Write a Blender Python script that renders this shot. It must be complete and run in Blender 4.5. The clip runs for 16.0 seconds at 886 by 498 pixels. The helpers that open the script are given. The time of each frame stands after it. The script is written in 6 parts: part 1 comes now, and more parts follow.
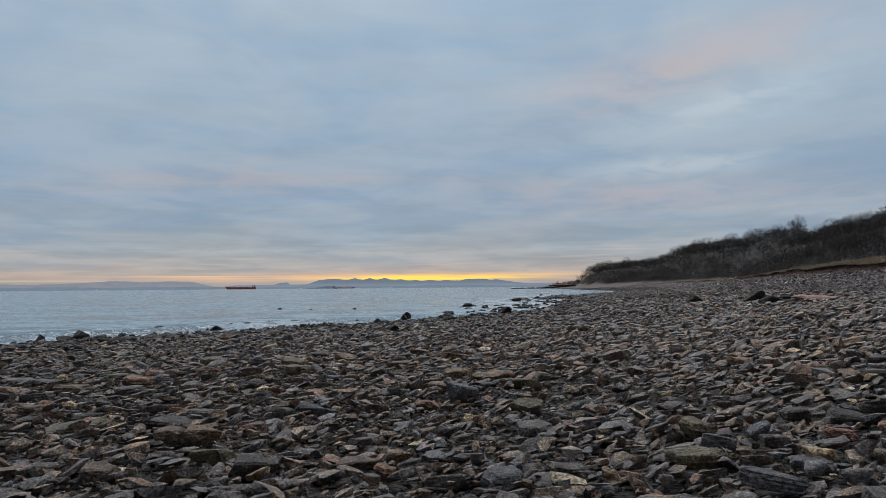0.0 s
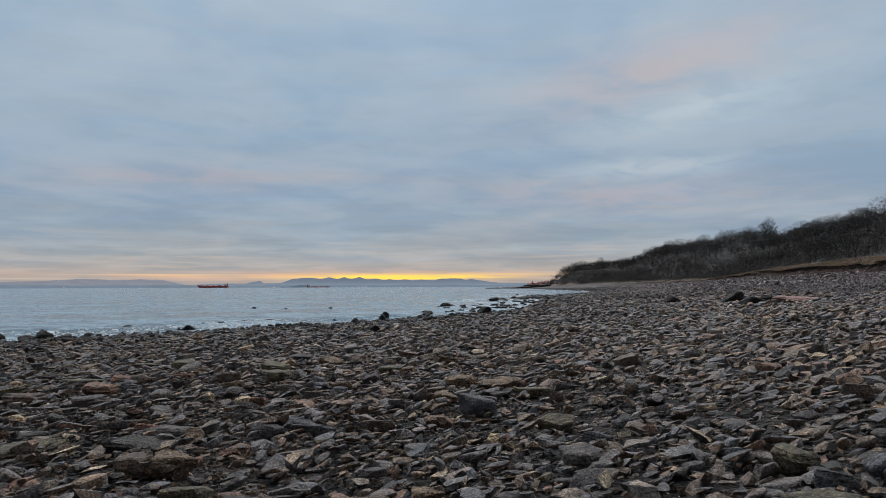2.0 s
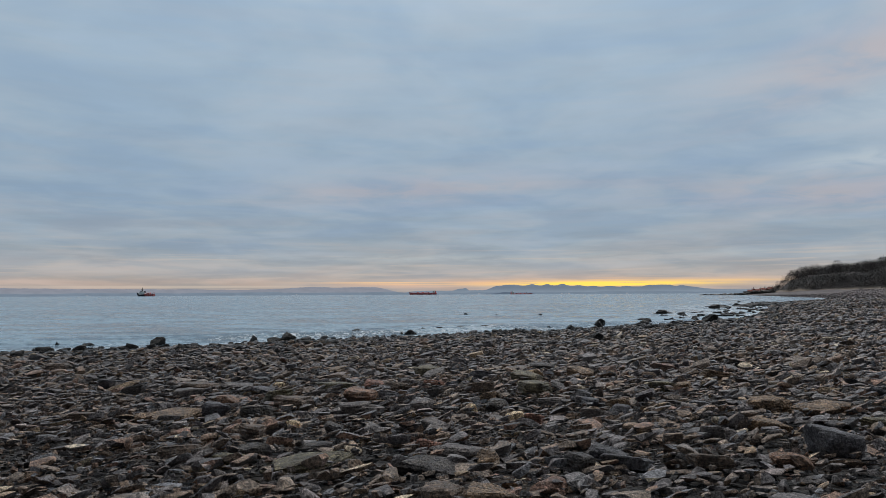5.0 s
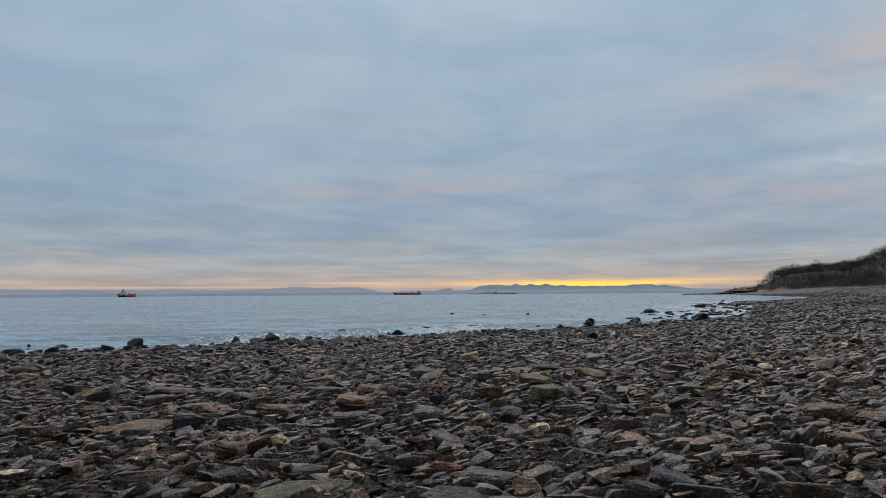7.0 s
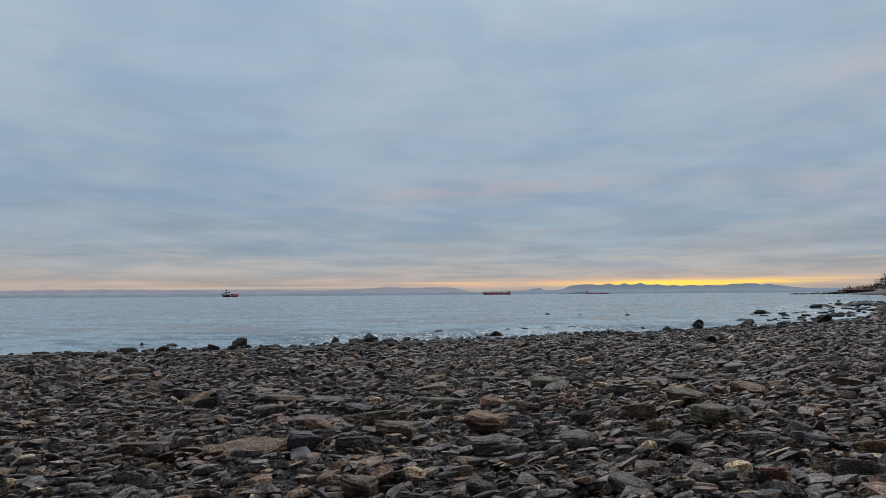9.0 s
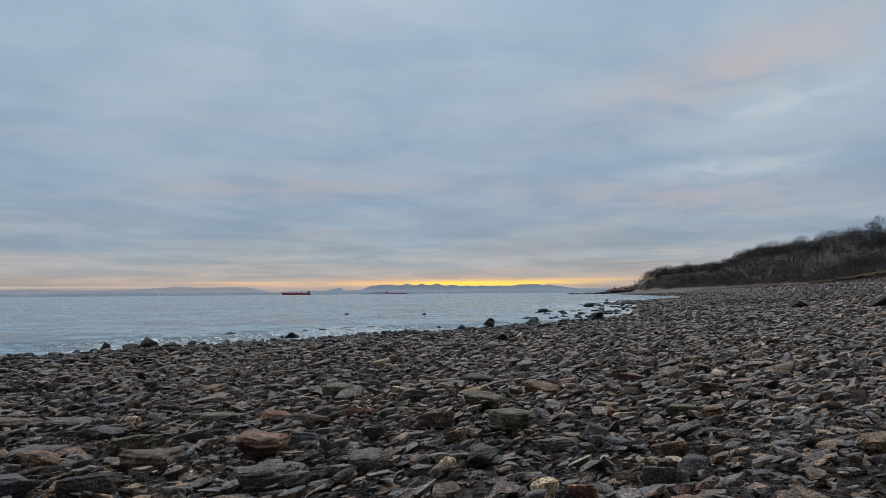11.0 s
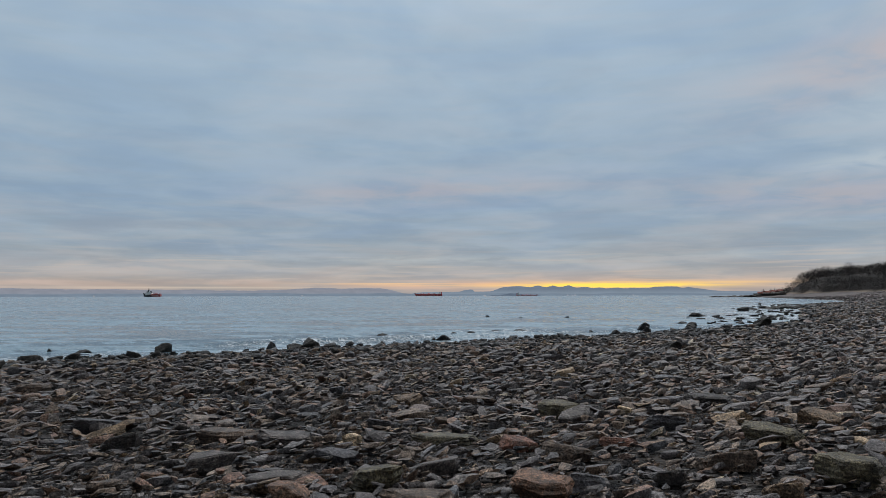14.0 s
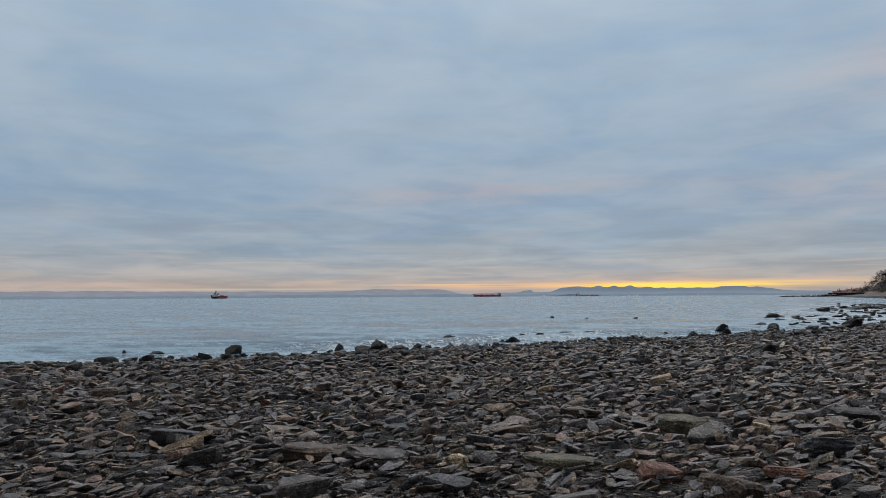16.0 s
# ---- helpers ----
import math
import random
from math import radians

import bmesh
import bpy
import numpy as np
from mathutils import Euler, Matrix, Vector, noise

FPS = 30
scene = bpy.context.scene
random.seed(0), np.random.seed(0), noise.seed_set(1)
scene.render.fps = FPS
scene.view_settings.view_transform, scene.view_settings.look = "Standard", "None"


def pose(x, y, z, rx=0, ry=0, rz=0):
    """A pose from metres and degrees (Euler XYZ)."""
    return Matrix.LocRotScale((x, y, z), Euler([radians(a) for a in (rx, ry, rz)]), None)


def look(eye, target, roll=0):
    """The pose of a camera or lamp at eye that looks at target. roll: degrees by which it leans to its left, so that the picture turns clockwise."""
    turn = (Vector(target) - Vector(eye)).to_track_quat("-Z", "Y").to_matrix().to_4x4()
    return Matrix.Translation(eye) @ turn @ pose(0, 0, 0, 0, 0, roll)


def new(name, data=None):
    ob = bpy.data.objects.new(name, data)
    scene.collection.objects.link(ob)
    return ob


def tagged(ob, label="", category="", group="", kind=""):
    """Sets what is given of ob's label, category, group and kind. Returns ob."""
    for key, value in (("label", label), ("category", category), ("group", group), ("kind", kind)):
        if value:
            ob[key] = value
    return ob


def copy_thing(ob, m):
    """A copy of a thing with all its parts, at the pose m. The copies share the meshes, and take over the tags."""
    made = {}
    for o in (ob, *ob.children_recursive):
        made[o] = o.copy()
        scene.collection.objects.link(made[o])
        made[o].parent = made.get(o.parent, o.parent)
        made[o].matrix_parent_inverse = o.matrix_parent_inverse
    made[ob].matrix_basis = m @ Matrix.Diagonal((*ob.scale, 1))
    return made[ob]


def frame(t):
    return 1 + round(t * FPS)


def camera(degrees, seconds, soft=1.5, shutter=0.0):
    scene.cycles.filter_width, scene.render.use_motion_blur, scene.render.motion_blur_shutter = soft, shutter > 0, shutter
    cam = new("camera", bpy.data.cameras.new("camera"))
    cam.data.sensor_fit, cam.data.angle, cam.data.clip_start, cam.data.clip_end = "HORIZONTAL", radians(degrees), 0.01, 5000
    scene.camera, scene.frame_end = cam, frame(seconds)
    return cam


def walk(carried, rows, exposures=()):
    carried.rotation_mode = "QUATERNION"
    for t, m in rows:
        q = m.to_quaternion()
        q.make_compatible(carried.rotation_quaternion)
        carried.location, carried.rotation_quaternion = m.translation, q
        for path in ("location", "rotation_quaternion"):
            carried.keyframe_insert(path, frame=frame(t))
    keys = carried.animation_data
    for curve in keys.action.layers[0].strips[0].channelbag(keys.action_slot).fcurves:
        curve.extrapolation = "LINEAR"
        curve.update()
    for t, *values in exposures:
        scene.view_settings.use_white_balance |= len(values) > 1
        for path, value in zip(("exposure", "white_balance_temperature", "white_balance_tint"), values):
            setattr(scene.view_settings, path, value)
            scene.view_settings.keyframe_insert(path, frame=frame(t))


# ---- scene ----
cam = camera(66.5, 16.0, 0.4)
# seconds, x, y, z, yaw to the left, pitch up, lean to the left
PATH = [
    (0.0, -0.329, -0.254, 2.836, -1.65, 3.23, -0.47),
    (0.5, -0.432, -0.037, 2.847, -4.78, 3.15, -0.42),
    (1.0, -0.490, 0.219, 2.783, -6.36, 3.09, -0.36),
    (1.5, -0.511, 0.631, 2.823, -6.82, 2.96, -0.34),
    (2.0, -0.696, 0.838, 2.813, -3.77, 3.18, -0.19),
    (2.5, -0.900, 0.936, 2.790, 3.17, 3.47, -0.17),
    (3.0, -1.092, 1.114, 2.802, 9.70, 3.70, -0.28),
    (3.5, -1.180, 1.218, 2.814, 13.42, 3.82, -0.22),
    (6.0, -1.925, 2.445, 2.720, 12.70, 3.83, -0.48),
    (6.5, -1.986, 2.682, 2.711, 11.80, 3.85, -0.52),
    (7.0, -2.187, 2.918, 2.687, 11.91, 3.82, -0.40),
    (7.5, -2.429, 3.114, 2.677, 14.72, 3.89, -0.43),
    (8.0, -2.635, 3.455, 2.647, 18.48, 3.85, -0.46),
    (8.5, -2.844, 3.656, 2.677, 20.64, 3.93, -0.41),
    (9.0, -3.015, 3.925, 2.715, 19.49, 3.86, -0.44),
    (9.5, -3.045, 4.172, 2.692, 15.74, 3.84, -0.75),
    (10.0, -3.021, 4.458, 2.691, 10.35, 3.81, -0.76),
    (12.5, -3.747, 5.373, 2.748, -0.68, 3.73, -0.22),
    (13.0, -4.109, 5.545, 2.792, 3.47, 3.81, 0.02),
    (13.5, -4.406, 5.785, 2.727, 9.03, 3.90, 0.00),
    (14.0, -4.634, 6.017, 2.758, 13.73, 3.93, -0.12),
    (14.5, -4.840, 6.220, 2.827, 15.75, 3.95, -0.24),
    (15.0, -5.054, 6.406, 2.788, 17.49, 4.00, -0.22),
    (15.5, -5.243, 6.560, 2.775, 20.27, 4.09, -0.17),
    (16.0, -5.463, 6.884, 2.752, 18.66, 4.02, -0.34),
]
walk(cam, [(t, pose(x, y, z, 90 + pitch, 0, yaw) @ pose(0, 0, 0, 0, 0, roll)) for t, x, y, z, yaw, pitch, roll in PATH])

# ---------------------------------------------------------------- light
SUN_AZ, SUN_EL = 2.0, 58.0


def nd(tree, kind, **inputs):
    """A node with its inputs set; a tuple (node, socket) is linked."""
    n = tree.nodes.new(kind)
    for key, value in inputs.items():
        if key.startswith("p_"):
            set_option(n, key[2:], value)
            continue
        sock = n.inputs[int(key[1:])] if key[0] == "i" and key[1:].isdigit() else n.inputs[key.replace("_", " ")]
        if isinstance(value, bpy.types.NodeSocket):
            tree.links.new(value, sock)
        else:
            sock.default_value = value
    return n


def set_option(n, key, value):
    if key == "operation":
        n.operation = value
    elif key == "blend":
        n.blend_type = value
    elif key == "data":
        n.data_type = value
    elif key == "feature":
        n.feature = value
    elif key == "attribute":
        n.attribute_name = value
    elif key == "clamp":
        n.use_clamp = value


def math_node(tree, op, a, b=0.0, c=0.0, clamp=False):
    return nd(tree, "ShaderNodeMath", p_operation=op, p_clamp=clamp, i0=a, i1=b, i2=c).outputs[0]


def mix_colour(tree, f, a, b, blend="MIX"):
    n = tree.nodes.new("ShaderNodeMix")
    n.data_type, n.blend_type = "RGBA", blend
    for k, v in ((0, f), (6, a), (7, b)):
        if isinstance(v, bpy.types.NodeSocket):
            tree.links.new(v, n.inputs[k])
        else:
            n.inputs[k].default_value = v if k == 0 else (*v[:3], 1)
    return n.outputs[2]


def ramp(tree, fac, stops, interp="LINEAR"):
    n = tree.nodes.new("ShaderNodeValToRGB")
    n.color_ramp.interpolation = interp
    e = n.color_ramp.elements
    while len(e) < len(stops):
        e.new(0.5)
    for k, (p, c) in enumerate(stops):
        e[k].position = p
        e[k].color = (*c, 1) if len(c) == 3 else c
    tree.links.new(fac, n.inputs[0])
    return n.outputs[0]


def maprange(tree, v, a, b, c=0.0, d=1.0):
    n = nd(tree, "ShaderNodeMapRange", i0=v, i1=a, i2=b, i3=c, i4=d)
    n.interpolation_type = "SMOOTHSTEP"
    return n.outputs[0]


world = bpy.data.worlds.new("dusk_overcast")
scene.world = world
world.use_nodes = True
w = world.node_tree
w.nodes.clear()
vec = nd(w, "ShaderNodeTexCoord").outputs["Generated"]
sep = nd(w, "ShaderNodeSeparateXYZ", i0=vec)
dx, dy, dz = sep.outputs
el = math_node(w, "MULTIPLY", math_node(w, "ARCSINE", dz), 57.2958)
az = math_node(w, "MULTIPLY", math_node(w, "ARCTAN2", dx, dy), 57.2958)
# overcast deck: colour by height over the horizon
upward = math_node(w, "DIVIDE", el, 45.0, clamp=True)
deck = ramp(w, upward, [
    (0.0, (0.37, 0.335, 0.33)), (0.022, (0.41, 0.365, 0.35)), (0.045, (0.362, 0.366, 0.388)), (0.08, (0.292, 0.35, 0.42)),
    (0.16, (0.27, 0.36, 0.47)), (0.32, (0.31, 0.41, 0.52)), (0.52, (0.36, 0.465, 0.58)), (0.75, (0.52, 0.62, 0.73)), (1.0, (0.92, 1.0, 1.08))])
# soft cloud sheets, drawn out along the horizon
flat = math_node(w, "ADD", math_node(w, "MAXIMUM", dz, 0.0), 0.10)
plane = nd(w, "ShaderNodeCombineXYZ", i0=math_node(w, "DIVIDE", dx, flat), i1=math_node(w, "DIVIDE", dy, flat), i2=0.0).outputs[0]
big = nd(w, "ShaderNodeTexNoise", Vector=plane, Scale=1.1, Detail=4.0, Roughness=0.52, Distortion=0.35).outputs[0]
fine = nd(w, "ShaderNodeTexNoise", Vector=plane, Scale=3.6, Detail=5.0, Roughness=0.55, Distortion=0.5).outputs[0]
cover = math_node(w, "ADD", math_node(w, "MULTIPLY", big, 0.8), math_node(w, "MULTIPLY", fine, 0.2))
shade = maprange(w, cover, 0.36, 0.64, 0.90, 1.06)
tone = ramp(w, maprange(w, big, 0.38, 0.62), [(0.0, (0.95, 0.985, 1.03)), (0.5, (1.0, 1.0, 1.0)), (1.0, (1.05, 1.0, 0.97))])
sky = mix_colour(w, 1.0, mix_colour(w, 1.0, deck, tone, "MULTIPLY"), nd(w, "ShaderNodeCombineColor", i0=shade, i1=shade, i2=shade).outputs[0], "MULTIPLY")


def lobe(a0, e0, wa, we, slant=0.0):
    """A soft oval round an azimuth and a height, in degrees."""
    da = math_node(w, "SUBTRACT", az, a0)
    de = math_node(w, "SUBTRACT", math_node(w, "SUBTRACT", el, e0), math_node(w, "MULTIPLY", da, slant))
    q = math_node(w, "ADD", math_node(w, "POWER", math_node(w, "ABSOLUTE", math_node(w, "DIVIDE", da, wa)), 2.0), math_node(w, "POWER", math_node(w, "ABSOLUTE", math_node(w, "DIVIDE", de, we)), 2.0))
    return math_node(w, "EXPONENT", math_node(w, "MULTIPLY", q, -1.0))


def tint(colour, mask, amount, ragged=True):
    f = math_node(w, "MULTIPLY", mask, amount)
    if ragged:
        f = math_node(w, "MULTIPLY", f, maprange(w, fine, 0.32, 0.60, 0.35, 1.1), clamp=True)
    return mix_colour(w, f, sky, colour)


# pink-lit cloud and brighter breaks in the deck
sky = tint((0.50, 0.435, 0.435), lobe(22, 17.3, 12, 2.8, 0.2), 0.6)
sky = tint((0.46, 0.54, 0.60), lobe(25, 14.0, 8, 1.6, 0.12), 0.7)
sky = tint((0.46, 0.52, 0.57), lobe(21, 9.6, 7, 0.8, 0.02), 0.7)
sky = tint((0.43, 0.385, 0.405), lobe(18, 7.4, 14, 1.4, -0.05), 0.6)
sky = tint((0.44, 0.39, 0.41), lobe(-16, 8.8, 12, 1.3, 0.05), 0.5)
sky = tint((0.42, 0.46, 0.49), lobe(-12, 3.0, 24, 0.35, 0.0), 0.45)
# fine level streaks low in the deck
bars = nd(w, "ShaderNodeTexNoise", Vector=nd(w, "ShaderNodeCombineXYZ", i0=math_node(w, "MULTIPLY", az, 0.07), i1=math_node(w, "MULTIPLY", el, 0.75), i2=3.0).outputs[0], Scale=1.0, Detail=5.0, Roughness=0.58, Distortion=0.3).outputs[0]
bars = math_node(w, "ADD", 1.0, math_node(w, "MULTIPLY", maprange(w, el, 1.0, 11.0, 1.0, 0.12), maprange(w, bars, 0.36, 0.64, -0.075, 0.075)))
sky = mix_colour(w, 1.0, sky, nd(w, "ShaderNodeCombineColor", i0=bars, i1=bars, i2=bars).outputs[0], "MULTIPLY")
# lavender and rose streaks, and thin bright rims low down
hues = nd(w, "ShaderNodeTexNoise", Vector=nd(w, "ShaderNodeCombineXYZ", i0=math_node(w, "MULTIPLY", az, 0.055), i1=math_node(w, "MULTIPLY", el, 0.62), i2=9.0).outputs[0], Scale=1.0, Detail=5.0, Roughness=0.6, Distortion=0.4).outputs[0]
hue = ramp(w, maprange(w, hues, 0.34, 0.66), [(0.0, (0.955, 0.99, 1.04)), (0.55, (0.995, 1.0, 1.0)), (1.0, (1.06, 0.998, 0.975))])
sky = mix_colour(w, maprange(w, el, 3.0, 14.0, 1.0, 0.45), sky, mix_colour(w, 1.0, sky, hue, "MULTIPLY"))
rims = nd(w, "ShaderNodeTexNoise", Vector=nd(w, "ShaderNodeCombineXYZ", i0=math_node(w, "MULTIPLY", az, 0.10), i1=math_node(w, "MULTIPLY", el, 3.4), i2=1.0).outputs[0], Scale=1.0, Detail=4.0, Roughness=0.6, Distortion=0.3).outputs[0]
sky = mix_colour(w, math_node(w, "MULTIPLY", maprange(w, rims, 0.54, 0.70, 0.0, 0.5), maprange(w, el, 1.6, 5.5, 1.0, 0.0)), sky, (0.52, 0.44, 0.40))
# clear strip at sunset under the deck
strip = nd(w, "ShaderNodeTexNoise", Vector=nd(w, "ShaderNodeCombineXYZ", i0=math_node(w, "MULTIPLY", az, 0.13), i1=math_node(w, "MULTIPLY", el, 2.6), i2=0.0).outputs[0], Scale=1.0, Detail=4.0, Roughness=0.5).outputs[0]
sky = mix_colour(w, math_node(w, "MULTIPLY", lobe(-6, 0.80, 13, 0.36), maprange(w, strip, 0.38, 0.62, 0.06, 0.9)), sky, (0.80, 0.46, 0.30))
sky = mix_colour(w, math_node(w, "MULTIPLY", lobe(-34, 0.66, 14, 0.08), 0.6), sky, (0.62, 0.53, 0.45))
sky = mix_colour(w, math_node(w, "MULTIPLY", lobe(7.5, 1.02, 6.5, 0.09), 0.6), sky, (0.9, 0.58, 0.24))
sky = mix_colour(w, math_node(w, "MULTIPLY", lobe(-18.5, 0.98, 5.0, 0.06), 0.75), sky, (1.0, 0.60, 0.27))
sky = mix_colour(w, math_node(w, "MULTIPLY", lobe(-15.5, 0.82, 6.0, 0.05), 0.55), sky, (0.95, 0.56, 0.28))
rifts = nd(w, "ShaderNodeTexNoise", Vector=nd(w, "ShaderNodeCombineXYZ", i0=math_node(w, "MULTIPLY", az, 0.22), i1=math_node(w, "MULTIPLY", el, 7.0), i2=5.0).outputs[0], Scale=1.0, Detail=3.0, Roughness=0.55).outputs[0]
sky = mix_colour(w, math_node(w, "MULTIPLY", lobe(0.5, 0.95, 9.5, 0.30), maprange(w, rifts, 0.36, 0.60, 0.15, 0.95)), sky, (0.84, 0.50, 0.25))
sky = mix_colour(w, math_node(w, "MULTIPLY", lobe(0.2, 0.80, 6.8, 0.19), maprange(w, rifts, 0.34, 0.52, 0.45, 1.6), clamp=True), sky, (1.12, 0.77, 0.12))
# away from the sunset the deck grows darker
facing = math_node(w, "ADD", math_node(w, "MULTIPLY", math_node(w, "COSINE", math_node(w, "DIVIDE", az, 57.2958)), 0.5), 0.5)
dusk = math_node(w, "ADD", 0.20, math_node(w, "MULTIPLY", maprange(w, facing, 0.15, 0.75), 0.80))
dusk = math_node(w, "ADD", dusk, math_node(w, "MULTIPLY", math_node(w, "SUBTRACT", 1.0, dusk), maprange(w, el, 50.0, 88.0)))
sky = mix_colour(w, 1.0, sky, nd(w, "ShaderNodeCombineColor", i0=dusk, i1=dusk, i2=dusk).outputs[0], "MULTIPLY")
nishita = nd(w, "ShaderNodeTexSky")
nishita.sky_type, nishita.sun_disc = "NISHITA", False
nishita.sun_elevation, nishita.sun_rotation = radians(SUN_EL), radians(SUN_AZ)
air = nd(w, "ShaderNodeBackground", Color=nishita.outputs[0], Strength=0.006)
clouds = nd(w, "ShaderNodeBackground", Color=mix_colour(w, 1.0, sky, (1.045, 1.035, 1.005), "MULTIPLY"), Strength=0.98)
both = nd(w, "ShaderNodeAddShader", i0=air.outputs[0], i1=clouds.outputs[0])
w.links.new(both.outputs[0], nd(w, "ShaderNodeOutputWorld").inputs[0])

sun = new("sun", bpy.data.lights.new("sun", "SUN"))
sun.data.energy, sun.data.angle, sun.data.color = 1.04, radians(40), (1.0, 0.955, 0.91)
sun.matrix_world = look((0, 0, 0), (-math.sin(radians(SUN_AZ)), -math.cos(radians(SUN_AZ)), -math.tan(radians(SUN_EL))))
scene.view_settings.exposure = 0.0

# ---------------------------------------------------------------- materials
def material(name):
    m = bpy.data.materials.new(name)
    m.use_nodes = True
    t = m.node_tree
    t.nodes.clear()
    out = t.nodes.new("ShaderNodeOutputMaterial")
    b = t.nodes.new("ShaderNodeBsdfPrincipled")
    t.links.new(b.outputs[0], out.inputs[0])
    return m, t, b


def place_of(t, scale=1.0, stretch=(1, 1, 1)):
    g = nd(t, "ShaderNodeNewGeometry")
    return nd(t, "ShaderNodeVectorMath", p_operation="MULTIPLY", i0=g.outputs["Position"], i1=tuple(scale * v for v in stretch)).outputs[0]


def noise_of(t, vector, scale, detail=3.0, rough=0.55, distort=0.0):
    return nd(t, "ShaderNodeTexNoise", Vector=vector, Scale=scale, Detail=detail, Roughness=rough, Distortion=distort).outputs[0]


def bump(t, b, height, strength, distance):
    n = nd(t, "ShaderNodeBump", Strength=strength, Distance=distance, Height=height)
    t.links.new(n.outputs[0], b.inputs["Normal"])


def put(t, b, key, value):
    if isinstance(value, bpy.types.NodeSocket):
        t.links.new(value, b.inputs[key])
    else:
        b.inputs[key].default_value = value


def scaled(t, colour, factor):
    c = nd(t, "ShaderNodeCombineColor", i0=factor, i1=factor, i2=factor).outputs[0]
    return mix_colour(t, 1.0, colour, c, "MULTIPLY")


PALETTE = [(0, (0.088, 0.078, 0.074)), (0.18, (0.154, 0.136, 0.136)), (0.36, (0.210, 0.186, 0.177)), (0.48, (0.166, 0.168, 0.180)), (0.58, (0.247, 0.190, 0.149)),
           (0.7, (0.196, 0.145, 0.111)), (0.8, (0.293, 0.203, 0.143)), (0.885, (0.265, 0.157, 0.115)), (0.92, (0.292, 0.255, 0.241)), (0.975, (0.368, 0.250, 0.149)), (0.997, (0.535, 0.447, 0.329))]
PINKISH = [(0.0, (0.072, 0.062, 0.062)), (0.2, (0.135, 0.112, 0.110)), (0.4, (0.186, 0.158, 0.155)),
           (0.6, (0.262, 0.204, 0.194)), (0.8, (0.216, 0.180, 0.174)), (0.93, (0.340, 0.286, 0.272)), (1.0, (0.484, 0.431, 0.42))]


def stone_finish(t, b, base, layered=True, pitted=0.0, gloss=0.36):
    """Grain, seams, grit, wetness near the tide and a darker tone carried above it, over a base colour."""
    p = place_of(t)
    blotch = noise_of(t, p, 7.0, 4.0, 0.6)
    grit = noise_of(t, p, 46.0, 4.0, 0.72)
    seams = noise_of(t, place_of(t, 1.0, (9, 9, 60)), 1.0, 3.0, 0.6)
    base = scaled(t, base, maprange(t, blotch, 0.30, 0.70, 0.58, 1.42))
    base = scaled(t, base, maprange(t, grit, 0.36, 0.64, 0.42, 1.65))
    speck = nd(t, "ShaderNodeTexVoronoi", Vector=p, Scale=75.0).outputs["Color"]
    base = scaled(t, base, maprange(t, nd(t, "ShaderNodeSeparateColor", i0=speck).outputs[0], 0.0, 1.0, 0.72, 1.28))
    base = scaled(t, base, maprange(t, seams, 0.34, 0.66, 0.90, 1.10))
    crust = maprange(t, noise_of(t, p, 24.0, 5.0, 0.65, 0.6), 0.58, 0.72, 1.0, 1.7)
    base = scaled(t, base, crust)
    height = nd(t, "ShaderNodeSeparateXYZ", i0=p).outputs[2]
    # wet at the tide; the darkening runs on higher up the beach as tone
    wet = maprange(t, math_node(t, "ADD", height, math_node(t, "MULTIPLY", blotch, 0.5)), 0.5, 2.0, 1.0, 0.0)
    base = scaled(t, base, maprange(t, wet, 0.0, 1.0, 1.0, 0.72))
    put(t, b, "Base Color", base)
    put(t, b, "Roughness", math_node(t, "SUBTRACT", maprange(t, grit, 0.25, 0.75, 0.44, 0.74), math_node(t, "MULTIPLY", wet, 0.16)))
    put(t, b, "Specular IOR Level", gloss)
    h = math_node(t, "ADD", math_node(t, "MULTIPLY", seams, 0.35 if layered else 0.1), math_node(t, "MULTIPLY", grit, 0.6))
    h = math_node(t, "ADD", h, math_node(t, "MULTIPLY", noise_of(t, p, 17.0, 6.0, 0.7), 1.1))
    if pitted:
        pits = nd(t, "ShaderNodeTexVoronoi", Vector=p, Scale=42.0).outputs["Distance"]
        h = math_node(t, "ADD", h, math_node(t, "MULTIPLY", pits, pitted))
    bump(t, b, h, 1.0, 0.034)


def mixed_stone(name, palette, joined):
    m, t, b = material(name)
    r = nd(t, "ShaderNodeNewGeometry").outputs["Random Per Island"] if joined else nd(t, "ShaderNodeObjectInfo").outputs["Random"]
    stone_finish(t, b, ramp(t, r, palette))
    return m


def plain_stone(name, colour, second, pitted=0.0, gloss=0.36):
    m, t, b = material(name)
    p = place_of(t)
    base = mix_colour(t, maprange(t, noise_of(t, p, 11.0, 4.0, 0.6, 0.8), 0.42, 0.62), colour, second)
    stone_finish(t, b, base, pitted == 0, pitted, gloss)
    return m


M_STONES = mixed_stone("mixed_beach_stones", PALETTE, True)
M_STONE = mixed_stone("mixed_beach_stone", PALETTE[:8], False)
# pebbles cut to 0.18 of the palette: shade between cobbles painted into colour
CREVICE_SHADE = [(k, tuple(0.18 * v for v in c)) for k, c in PALETTE]
M_CRUMBS = mixed_stone("crevice_shaded_pebbles", CREVICE_SHADE, True)
# dimmed copy of the palette: crevice shade in chips, shared with far tideline
M_CHIPS = mixed_stone("dimmed_slate_chips", [(k, tuple(0.72 * v for v in c)) for k, c in PALETTE[:10]], True)
M_CLOD = mixed_stone("bank_clods", [(0.0, (0.020, 0.016, 0.014)), (0.45, (0.045, 0.032, 0.026)), (0.7, (0.115, 0.055, 0.042)), (1.0, (0.17, 0.11, 0.085))], True)
